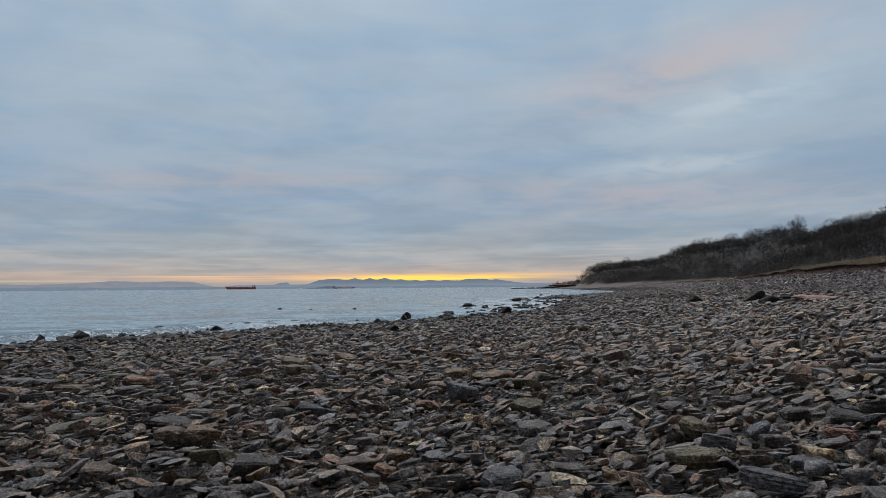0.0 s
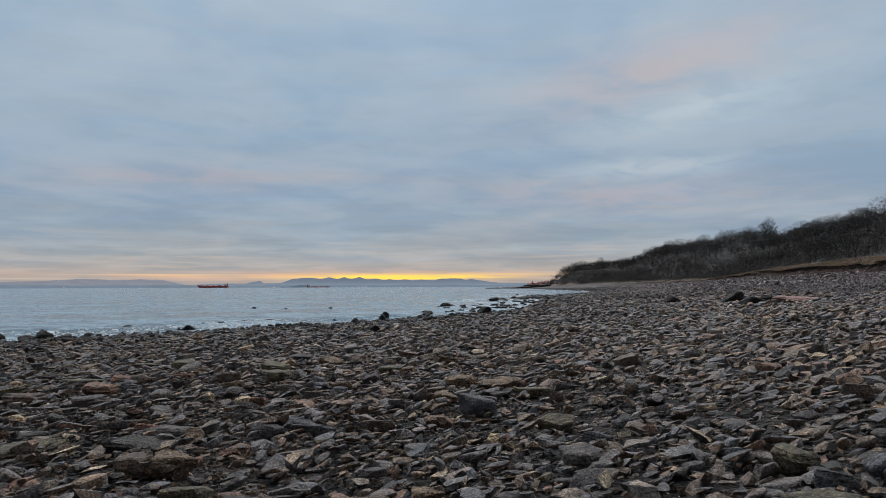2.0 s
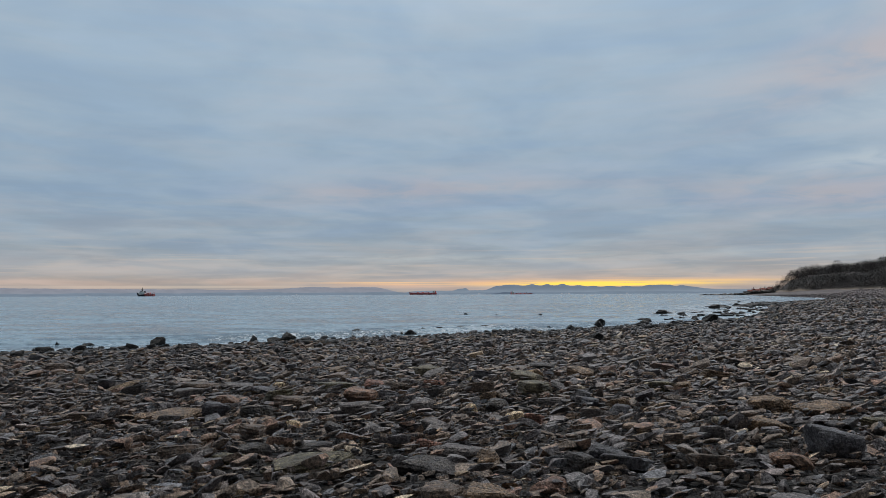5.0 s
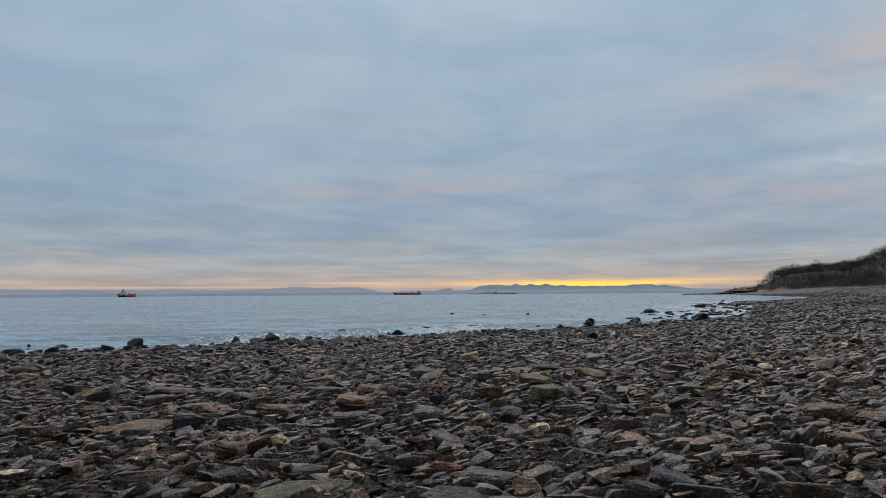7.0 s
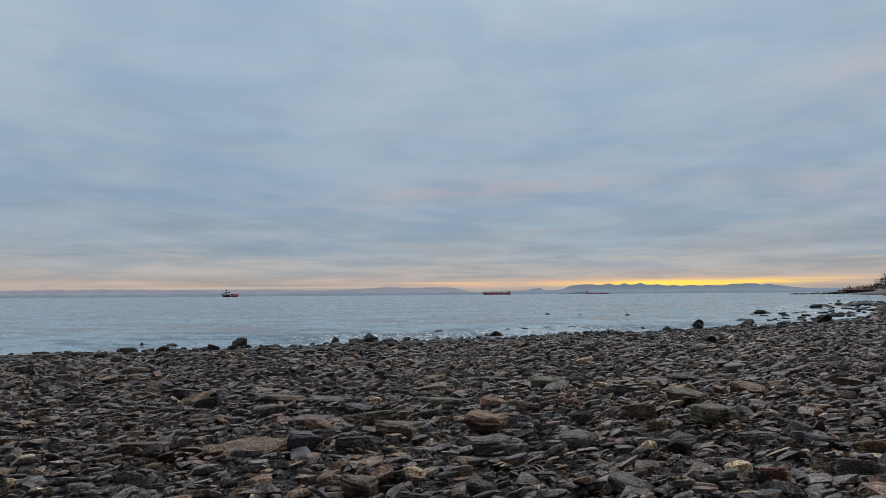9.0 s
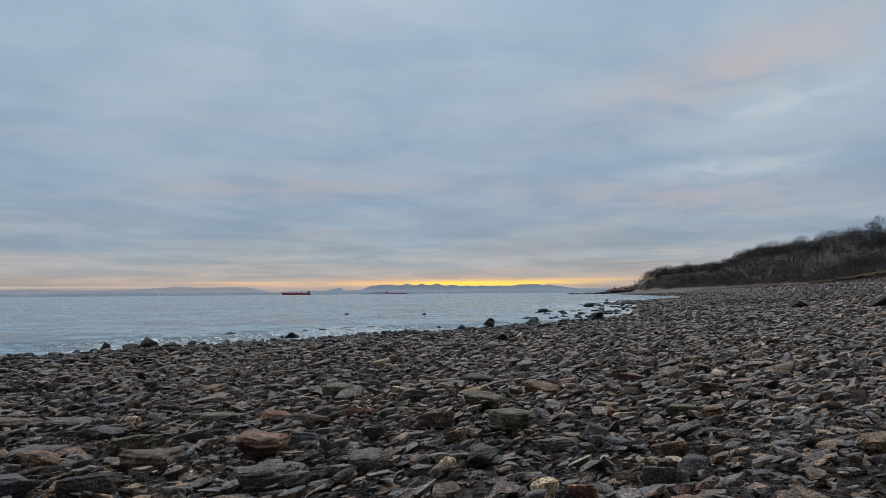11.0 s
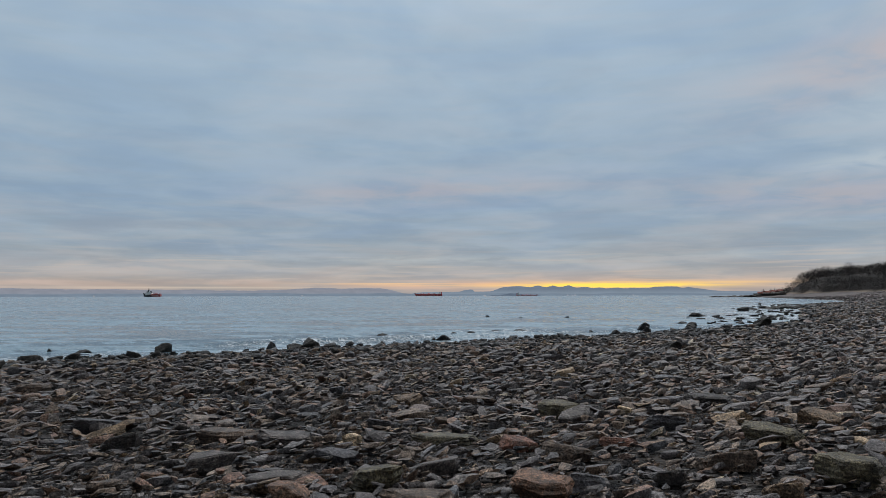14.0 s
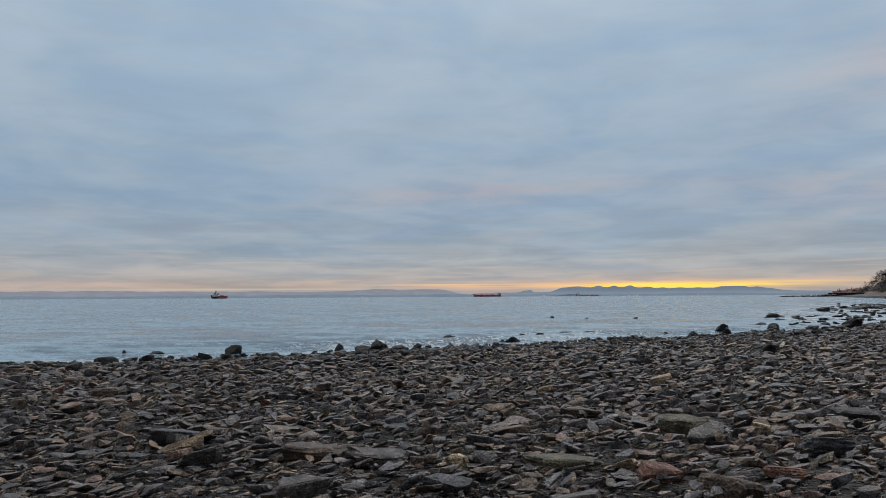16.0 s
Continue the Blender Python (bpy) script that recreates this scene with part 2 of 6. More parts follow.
M_PINK = mixed_stone("upper_shingle_stones", PINKISH, True)
KIND = {
    "cream": (plain_stone("cream_limestone", (0.760, 0.575, 0.370), (0.500, 0.360, 0.220), 0.35), "pale cream pitted limestone on the shingle", 1),
    "red": (plain_stone("red_sandstone", (0.270, 0.130, 0.090), (0.190, 0.100, 0.072)), "rusty red-brown sandstone block on the shingle", 0),
    "slate": (plain_stone("slate", (0.111, 0.105, 0.114), (0.087, 0.082, 0.083)), "smooth dark blue-grey slate stone on the beach", 0),
    "grey": (plain_stone("grey_stone", (0.154, 0.130, 0.118), (0.108, 0.092, 0.086)), "flat mid-grey slab lying among small stones", 0),
    "black": (plain_stone("black_shale", (0.064, 0.056, 0.055), (0.090, 0.075, 0.064), 0.4), "blackish rough shale rock among beach stones", 1),
    "olive": (plain_stone("olive_stone", (0.147, 0.123, 0.075), (0.116, 0.098, 0.068), 0.3), "olive-brown weathered stone with algae film", 1),
    "orange": (plain_stone("orange_stone", (0.232, 0.128, 0.081), (0.155, 0.099, 0.071)), "orange-brown iron-stained stone on the beach", 0),
    "tan": (plain_stone("tan_sandstone", (0.235, 0.155, 0.095), (0.165, 0.112, 0.074), 0.6), "tan sandstone block with a pitted face", 0),
    "brown": (plain_stone("brown_stone", (0.166, 0.116, 0.085), (0.119, 0.090, 0.071)), "dull brown angular stone on the shingle", 0),
}
M_SHORE = plain_stone("wet_shore_rock", (0.026, 0.024, 0.023), (0.046, 0.041, 0.036), 0.5, 0.2)


def simple(name, colour, rough=0.6, vary=0.25, scale=3.0, metal=0.0):
    m, t, b = material(name)
    p = place_of(t)
    n = noise_of(t, p, scale, 4.0, 0.6)
    f = noise_of(t, p, scale * 11, 3.0, 0.6)
    c = nd(t, "ShaderNodeRGB")
    c.outputs[0].default_value = (*colour, 1)
    col = scaled(t, scaled(t, c.outputs[0], maprange(t, n, 0.3, 0.7, 1 - vary, 1 + vary)), maprange(t, f, 0.3, 0.7, 1 - vary / 2, 1 + vary / 2))
    put(t, b, "Base Color", col)
    put(t, b, "Roughness", rough)
    put(t, b, "Metallic", metal)
    bump(t, b, f, 0.3, 0.02)
    return m


def twig_material(name, colour, joined):
    """Bare twigs seen from far off: dull, with a tone of its own for each crown."""
    m, t, b = material(name)
    p = place_of(t)
    own = nd(t, "ShaderNodeAttribute", p_attribute="tone").outputs["Fac"] if joined else maprange(t, nd(t, "ShaderNodeObjectInfo").outputs["Random"], 0.0, 1.0, 0.78, 1.2)
    c = mix_colour(t, maprange(t, noise_of(t, p, 0.06, 3.0, 0.6), 0.40, 0.62), colour, (colour[0] * 1.14, colour[1] * 1.03, colour[2] * 0.95))
    c = scaled(t, c, own)
    put(t, b, "Base Color", scaled(t, c, maprange(t, noise_of(t, p, 0.9, 3.0, 0.6), 0.3, 0.7, 0.85, 1.15)))
    put(t, b, "Roughness", 0.95)
    put(t, b, "Specular IOR Level", 0.1)
    return m


def ground_material():
    m, t, b = material("beach_bank_and_hillside")
    p = place_of(t)
    inland = nd(t, "ShaderNodeAttribute", p_attribute="inland").outputs["Fac"]
    cells = nd(t, "ShaderNodeTexVoronoi", Vector=p, Scale=9.0, Randomness=1.0)
    small = nd(t, "ShaderNodeTexVoronoi", Vector=p, Scale=26.0, Randomness=1.0)
    pick = nd(t, "ShaderNodeSeparateColor", i0=cells.outputs["Color"]).outputs[0]
    pick2 = nd(t, "ShaderNodeSeparateColor", i0=small.outputs["Color"]).outputs[0]
    gravel = mix_colour(t, 0.55, ramp(t, pick, PALETTE), ramp(t, pick2, PALETTE))
    pink = mix_colour(t, 0.5, ramp(t, pick, PINKISH), ramp(t, pick2, PINKISH))
    wander = math_node(t, "MULTIPLY", math_node(t, "SUBTRACT", noise_of(t, p, 0.16, 4.0, 0.6), 0.5), 16.0)
    north = nd(t, "ShaderNodeSeparateXYZ", i0=p).outputs[1]
    upper = math_node(t, "ADD", math_node(t, "ADD", inland, wander), maprange(t, north, 90.0, 560.0, 0.0, 26.0))
    # gravel cut to 0.12: shade of the gaps between stones is in its colour
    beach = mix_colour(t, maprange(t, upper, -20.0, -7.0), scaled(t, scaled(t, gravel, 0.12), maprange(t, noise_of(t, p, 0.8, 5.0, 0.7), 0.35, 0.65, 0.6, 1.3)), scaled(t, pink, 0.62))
    beach = scaled(t, beach, maprange(t, noise_of(t, place_of(t, 1.0, (0.5, 0.14, 1)), 1.0, 6.0, 0.75), 0.35, 0.65, 0.55, 1.3))
    beach = scaled(t, beach, maprange(t, noise_of(t, p, 0.09, 5.0, 0.7), 0.38, 0.62, 0.62, 1.3))
    grass = mix_colour(t, maprange(t, noise_of(t, p, 2.0, 5.0, 0.65), 0.35, 0.65), (0.23, 0.165, 0.11), (0.15, 0.112, 0.078))
    grass = scaled(t, grass, maprange(t, noise_of(t, p, 0.045, 4.0, 0.6), 0.38, 0.62, 0.42, 1.05))
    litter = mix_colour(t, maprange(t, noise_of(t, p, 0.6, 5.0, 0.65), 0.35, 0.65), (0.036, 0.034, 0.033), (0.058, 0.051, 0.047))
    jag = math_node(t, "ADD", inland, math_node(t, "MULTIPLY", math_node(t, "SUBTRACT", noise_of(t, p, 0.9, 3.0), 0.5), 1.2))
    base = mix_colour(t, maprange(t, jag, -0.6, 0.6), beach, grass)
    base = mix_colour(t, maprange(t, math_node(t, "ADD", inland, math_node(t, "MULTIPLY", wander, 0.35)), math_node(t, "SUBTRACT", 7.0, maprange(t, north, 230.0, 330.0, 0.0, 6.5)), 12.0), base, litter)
    z = nd(t, "ShaderNodeSeparateXYZ", i0=p).outputs[2]
    base = scaled(t, base, maprange(t, z, 0.1, 0.6, 0.55, 1.0))
    put(t, b, "Base Color", base)
    put(t, b, "Roughness", 0.85)
    h = math_node(t, "ADD", math_node(t, "MULTIPLY", cells.outputs["Distance"], -1.0), math_node(t, "MULTIPLY", small.outputs["Distance"], -0.5))
    bump(t, b, h, 0.9, 0.09)
    return m


def sea_material():
    m, t, b = material("sea_water")
    shore = nd(t, "ShaderNodeAttribute", p_attribute="shore").outputs["Fac"]
    p = place_of(t)
    swell = noise_of(t, place_of(t, 1.0, (0.16, 0.42, 1)), 1.0, 3.0, 0.5, 0.4)
    chop = noise_of(t, place_of(t, 1.0, (0.9, 1.7, 1)), 1.0, 4.0, 0.6, 0.5)
    tiny = noise_of(t, place_of(t, 1.0, (5.0, 8.0, 1)), 1.0, 3.0, 0.6)
    lace = noise_of(t, place_of(t, 1.0, (2.6, 2.2, 1)), 1.0, 7.0, 0.72, 1.6)
    web = nd(t, "ShaderNodeTexVoronoi", p_feature="DISTANCE_TO_EDGE", Vector=nd(t, "ShaderNodeVectorMath", p_operation="ADD", i0=place_of(t, 1.0, (1.1, 0.9, 0)), i1=nd(t, "ShaderNodeVectorMath", p_operation="MULTIPLY", i0=nd(t, "ShaderNodeTexNoise", Vector=p, Scale=1.3, Detail=4.0).outputs["Color"], i1=(1.1, 1.1, 0.0)).outputs[0]).outputs[0], Scale=1.0).outputs[0]
    broad = noise_of(t, place_of(t, 1.0, (0.22, 0.22, 1)), 1.0, 3.0, 0.5, 0.5)
    edge = math_node(t, "ADD", shore, math_node(t, "MULTIPLY", math_node(t, "SUBTRACT", broad, 0.5), 9.0))
    band = maprange(t, edge, -8.0, -0.5)
    froth = nd(t, "ShaderNodeAttribute", p_attribute="froth").outputs["Fac"]
    band = math_node(t, "MAXIMUM", math_node(t, "MULTIPLY", band, 0.5), math_node(t, "MULTIPLY", froth, 1.1))
    crestline = math_node(t, "MULTIPLY", nd(t, "ShaderNodeAttribute", p_attribute="breaker").outputs["Fac"], 1.0)
    cut = math_node(t, "SUBTRACT", 0.72, math_node(t, "MULTIPLY", math_node(t, "MAXIMUM", band, math_node(t, "MULTIPLY", crestline, 0.72)), 0.30))
    flecks = maprange(t, math_node(t, "SUBTRACT", lace, cut), -0.03, 0.06)
    threads = math_node(t, "MULTIPLY", maprange(t, web, 0.015, 0.085, 1.0, 0.0), maprange(t, math_node(t, "MULTIPLY", band, maprange(t, lace, 0.36, 0.58)), 0.10, 0.42))
    wash = math_node(t, "MULTIPLY", maprange(t, edge, -3.2, 0.3), 0.42)
    foam = math_node(t, "MAXIMUM", math_node(t, "MAXIMUM", flecks, math_node(t, "MULTIPLY", threads, 0.8)), wash)
    # wind ripples of every size, drawn out along the swell, as painted sheen
    ripple_tone = 0.0
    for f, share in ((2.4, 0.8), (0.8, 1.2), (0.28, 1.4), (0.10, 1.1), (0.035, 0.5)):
        ripple_tone = math_node(t, "ADD", ripple_tone, math_node(t, "MULTIPLY", noise_of(t, place_of(t, 1.0, (f * 0.45, f, 1)), 1.0, 2.0, 0.55, 0.4), share))
    ripple_tone = math_node(t, "DIVIDE", ripple_tone, 5.0)
    # bright crests and dark troughs put into the base colour as reflected sky
    painted_sheen = mix_colour(t, maprange(t, ripple_tone, 0.468, 0.532), (0.078, 0.130, 0.170), (0.235, 0.335, 0.405))
    put(t, b, "Base Color", mix_colour(t, foam, painted_sheen, (0.66, 0.71, 0.75)))
    put(t, b, "Roughness", math_node(t, "MAXIMUM", maprange(t, foam, 0.0, 1.0, 0.0, 0.85), maprange(t, ripple_tone, 0.445, 0.555, 0.11, 0.30)))
    put(t, b, "IOR", 1.333)
    h = math_node(t, "ADD", math_node(t, "MULTIPLY", swell, 1.0), math_node(t, "MULTIPLY", chop, 0.5))
    h = math_node(t, "ADD", h, math_node(t, "MULTIPLY", tiny, 0.05))
    h = math_node(t, "ADD", h, math_node(t, "MULTIPLY", foam, 0.08))
    bump(t, b, h, 1.0, 0.30)
    return m


def haze_material(name, colour, low, top):
    """Far land or wall with the haze painted in, as air colour that glows."""
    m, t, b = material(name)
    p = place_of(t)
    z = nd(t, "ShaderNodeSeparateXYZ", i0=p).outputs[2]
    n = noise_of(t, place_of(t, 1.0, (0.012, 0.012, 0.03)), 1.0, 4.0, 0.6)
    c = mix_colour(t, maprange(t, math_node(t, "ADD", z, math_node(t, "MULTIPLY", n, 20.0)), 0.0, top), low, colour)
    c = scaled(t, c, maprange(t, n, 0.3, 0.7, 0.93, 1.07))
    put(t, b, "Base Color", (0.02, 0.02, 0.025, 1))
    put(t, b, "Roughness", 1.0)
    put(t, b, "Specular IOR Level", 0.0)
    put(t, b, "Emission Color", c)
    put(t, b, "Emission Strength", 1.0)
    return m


def bank_material():
    m, t, b = material("cut_bank_soil_and_turf")
    p = place_of(t)
    rise_ = nd(t, "ShaderNodeAttribute", p_attribute="rise").outputs["Fac"]
    soil = ramp(t, noise_of(t, place_of(t, 1.0, (0.7, 0.7, 1.6)), 1.0, 6.0, 0.7), [(0.34, (0.020, 0.015, 0.013)), (0.46, (0.045, 0.028, 0.022)), (0.56, (0.13, 0.052, 0.038)), (0.70, (0.17, 0.090, 0.066))])
    # dark upper band: humus, plus the shadow below the turf lip painted in
    humus_shade = math_node(t, "ADD", rise_, math_node(t, "MULTIPLY", math_node(t, "SUBTRACT", noise_of(t, p, 0.35, 5.0, 0.6), 0.5), 1.1))
    soil = mix_colour(t, maprange(t, humus_shade, 0.45, 0.72), soil, (0.022, 0.018, 0.016))
    soil = scaled(t, soil, maprange(t, noise_of(t, p, 5.0, 5.0, 0.75), 0.36, 0.64, 0.35, 1.7))
    turf = mix_colour(t, maprange(t, noise_of(t, p, 2.2, 5.0, 0.65), 0.35, 0.65), (0.27, 0.195, 0.13), (0.17, 0.125, 0.088))
    turf = scaled(t, turf, maprange(t, noise_of(t, p, 0.045, 4.0, 0.6), 0.38, 0.62, 0.42, 1.05))
    edge = math_node(t, "ADD", rise_, math_node(t, "MULTIPLY", math_node(t, "SUBTRACT", noise_of(t, p, 1.6, 4.0), 0.5), 0.16))
    base = mix_colour(t, maprange(t, edge, 0.93, 1.0), soil, turf)
    base = mix_colour(t, maprange(t, edge, 0.02, 0.16, 1.0, 0.0), base, (0.14, 0.115, 0.105))
    put(t, b, "Base Color", base)
    put(t, b, "Roughness", 0.92)
    bump(t, b, math_node(t, "ADD", noise_of(t, p, 2.2, 6.0, 0.75), noise_of(t, p, 9.0, 3.0, 0.6)), 1.0, 0.45)
    return m


M_BANK = bank_material()
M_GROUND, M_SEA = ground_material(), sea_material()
M_BARK = simple("bare_bark", (0.045, 0.044, 0.043), 0.9, 0.35, 1.5)
M_TWIG = twig_material("bare_twigs", (0.047, 0.046, 0.047), False)
M_SCRUB = twig_material("scrub_twigs", (0.054, 0.053, 0.055), True)
M_GRASS = simple("dead_grass", (0.33, 0.245, 0.165), 0.9, 0.35, 0.7)
M_REDHULL = simple("red_hull_paint", (0.68, 0.135, 0.13), 0.5, 0.2, 0.1)
M_DARKHULL = simple("navy_hull_paint", (0.025, 0.030, 0.045), 0.5, 0.2, 0.1)
M_ORANGEHULL = simple("orange_hull_paint", (0.46, 0.10, 0.09), 0.5, 0.2, 0.1)
M_SHIPWHITE = simple("white_ship_paint", (0.86, 0.85, 0.82), 0.5, 0.12, 0.1)
M_GLASS = simple("dark_window_glass", (0.03, 0.035, 0.04), 0.1, 0.1, 0.5)
M_STEEL = simple("dull_mast_steel", (0.16, 0.13, 0.11), 0.5, 0.2, 0.3)
M_HOUSE = simple("white_harling", (0.78, 0.74, 0.70), 0.9, 0.15, 0.8)
M_ROOF = simple("red_pantile", (0.22, 0.070, 0.052), 0.85, 0.25, 0.8)
M_SEAWALL = simple("dark_seawall_stone", (0.045, 0.041, 0.038), 0.9, 0.35, 0.5)
M_WOOD = simple("weathered_fence_wood", (0.10, 0.085, 0.07), 0.9, 0.3, 2.0)
M_FAR = haze_material("pale_far_range", (0.235, 0.25, 0.295), (0.21, 0.258, 0.318), 46.0)
M_HILLS = haze_material("blue_hills", (0.145, 0.185, 0.24), (0.24, 0.30, 0.365), 62.0)
M_COAST = haze_material("blue_far_coast", (0.165, 0.215, 0.275), (0.18, 0.235, 0.30), 12.0)
M_ISLAND = haze_material("blue_island", (0.095, 0.13, 0.18), (0.12, 0.165, 0.22), 12.0)
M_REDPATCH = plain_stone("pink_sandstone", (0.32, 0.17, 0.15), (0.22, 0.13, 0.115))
M_FARWHITE = haze_material("hazy_white_wall", (0.34, 0.345, 0.37), (0.33, 0.34, 0.37), 12.0)

# ---------------------------------------------------------------- lie of the land
def spline(points, steps=6):
    p = np.array([points[0], *points, points[-1]], float)
    out = []
    for a, b, c, d in zip(p, p[1:], p[2:], p[3:]):
        for t in np.linspace(0, 1, steps, endpoint=False):
            out.append(0.5 * (2 * b + (c - a) * t + (2 * a - 5 * b + 4 * c - d) * t * t + (3 * b - a - 3 * c + d) * t**3))
    return np.array([*out, p[-1]])


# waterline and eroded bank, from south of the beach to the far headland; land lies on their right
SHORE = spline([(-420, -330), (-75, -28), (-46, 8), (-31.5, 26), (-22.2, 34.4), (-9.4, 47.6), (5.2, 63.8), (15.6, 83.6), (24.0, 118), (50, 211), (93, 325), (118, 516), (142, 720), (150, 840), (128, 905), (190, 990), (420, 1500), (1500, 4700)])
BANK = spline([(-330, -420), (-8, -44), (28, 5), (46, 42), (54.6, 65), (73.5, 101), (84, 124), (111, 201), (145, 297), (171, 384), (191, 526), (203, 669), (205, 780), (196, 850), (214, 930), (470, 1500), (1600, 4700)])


def side(line, x, y):
    """Signed distance from a line; above nought on its right."""
    x, y = np.atleast_1d(np.asarray(x, float)), np.atleast_1d(np.asarray(y, float))
    best, sign = np.full(x.shape, 1e18), np.zeros(x.shape)
    ways = np.diff(line, axis=0)
    units = ways / np.linalg.norm(ways, axis=1)[:, None]
    for k, ((ax, ay), (ux, uy)) in enumerate(zip(line, ways)):
        t = np.clip(((x - ax) * ux + (y - ay) * uy) / (ux * ux + uy * uy), 0, 1)
        px, py = x - ax - t * ux, y - ay - t * uy
        d = px * px + py * py
        before, after = units[max(k - 1, 0)] + units[k], units[k] + units[min(k + 1, len(units) - 1)]
        vx = np.where(t <= 0, before[0], np.where(t >= 1, after[0], ux))
        vy = np.where(t <= 0, before[1], np.where(t >= 1, after[1], uy))
        near = d < best
        best = np.where(near, d, best)
        sign = np.where(near, np.where(px * vy - py * vx > 0, 1.0, -1.0), sign)
    return np.sqrt(best) * sign


WAVES = [(0.9 * 1.75**k, a, p) for k, (a, p) in enumerate([(0.4, 0.3), (1.9, 2.1), (2.7, 4.0), (0.9, 1.1), (3.6, 5.2), (1.4, 0.7), (5.1, 3.3), (2.2, 2.6)])]


def ripple(x, y, size, seed=0.0):
    """Smooth irregular relief between about -1 and 1, with features of that size in metres."""
    total = 0
    for f, a, p in WAVES[:6]:
        q = f / size
        total = total + np.sin(q * (x * math.cos(a + seed) + y * math.sin(a + seed)) + p + 1.3 * np.sin(q * 0.6 * (y * math.cos(a) - x * math.sin(a)) + 2 * p)) / f**0.7
    return total / 2.2


def smooth(v, a, b):
    t = np.clip((v - a) / (b - a), 0, 1)
    return t * t * (3 - 2 * t)


GRADE = 0.21  # slope of the turf above the bank


def land(x, y):
    """Height of the ground over the sea."""
    x, y = np.atleast_1d(np.asarray(x, float)), np.atleast_1d(np.asarray(y, float))
    s, b = side(SHORE, x, y), side(BANK, x, y)
    far = np.clip(y, -60, 900)
    beach = np.where(s > 0, np.interp(s, [0, 10, 20, 28, 33, 40, 60, 90], [0, 0.31, 0.68, 1.10, 1.33, 1.52, 1.9, 2.2]), np.maximum(0.05 * s, -7))
    foot = np.interp(far, [-60, 40, 65, 100, 124, 150, 200, 300, 460, 700, 850, 900], [4.0, 4.5, 4.75, 5.0, 5.35, 5.25, 5.65, 5.5, 5.0, 4.9, 3.0, 2.4])
    up = smooth(-b, 30, 0) ** 1.3
    z = beach + (foot - 2.0) * up * (s > 0)
    rise = np.interp(far, [-60, 65, 101, 124, 147, 177, 223, 342, 464, 800, 900], [1.4, 1.35, 1.3, 1.1, 1.4, 1.45, 1.1, 0.5, 0.3, 0.4, 0.4])
    z = z + rise * smooth(b, 1.5, 9.0)
    crest = np.interp(far, [-60, 60, 150, 189, 215, 240, 276, 322, 371, 400, 429, 475, 541, 600, 658, 690, 716, 770, 820, 860, 895, 930], [12, 13, 13.8, 15, 14.2, 15.4, 15.4, 18.8, 18.2, 22, 23.9, 23.2, 24, 24, 22, 18.5, 16.2, 16.2, 17, 15, 11, 5])
    steep = np.interp(far, [700, 830], [46.0, 24.0])
    z = z + GRADE * np.clip(b, 0, 9) + crest * smooth(b, 7, steep) + np.clip(b - 46, 0, 400) * 0.01
    shingle = smooth(s, -12, 3) * smooth(-b, -1, 1)
    near = np.exp(-(((x + 2) / 60) ** 2) - ((y - 20) / 60) ** 2)
    z = z + shingle * (0.05 * ripple(x, y, 3.1) + 0.035 * near * ripple(x, y, 0.9, 1.0))
    return z + smooth(b, 4, 20) * 0.8 * ripple(x, y, 14, 4.0)


# ---------------------------------------------------------------- mesh helpers
def mesh_of(name, verts, faces, mats, smooth_faces=False):
    """A mesh from arrays of places and triangles or quads."""
    verts, faces = np.asarray(verts, np.float32), np.asarray(faces, np.int32)
    me = bpy.data.meshes.new(name)
    k = faces.shape[1]
    me.vertices.add(len(verts))
    me.vertices.foreach_set("co", verts.ravel())
    me.loops.add(faces.size)
    me.loops.foreach_set("vertex_index", faces.ravel())
    me.polygons.add(len(faces))
    me.polygons.foreach_set("loop_start", np.arange(0, faces.size, k, dtype=np.int32))
    me.polygons.foreach_set("use_smooth", np.full(len(faces), smooth_faces))
    me.update(calc_edges=True)
    for m in mats if isinstance(mats, (list, tuple)) else [mats]:
        me.materials.append(m)
    return me


def part(name, bm, mat, parent=None, label="", smooth_faces=False):
    """Links a bmesh as one mesh object, under a thing if one is given."""
    me = bpy.data.meshes.new(name)
    bmesh.ops.recalc_face_normals(bm, faces=bm.faces[:])
    for f in bm.faces:
        f.smooth = smooth_faces
    bm.to_mesh(me)
    bm.free()
    me.materials.append(mat)
    ob = new(name, me)
    ob.parent = parent
    return tagged(ob, label) if label else ob


def box(bm, x0, x1, y0, y1, z0, z1, taper=0.0):
    m = Matrix.LocRotScale(((x0 + x1) / 2, (y0 + y1) / 2, (z0 + z1) / 2), None, (x1 - x0, y1 - y0, z1 - z0))
    made = bmesh.ops.create_cube(bm, size=1.0, matrix=m)["verts"]
    for v in made:
        if v.co.z > (z0 + z1) / 2 and taper:
            v.co.x = (x0 + x1) / 2 + (v.co.x - (x0 + x1) / 2) * (1 - taper)
            v.co.y = (y0 + y1) / 2 + (v.co.y - (y0 + y1) / 2) * (1 - taper)
    return made


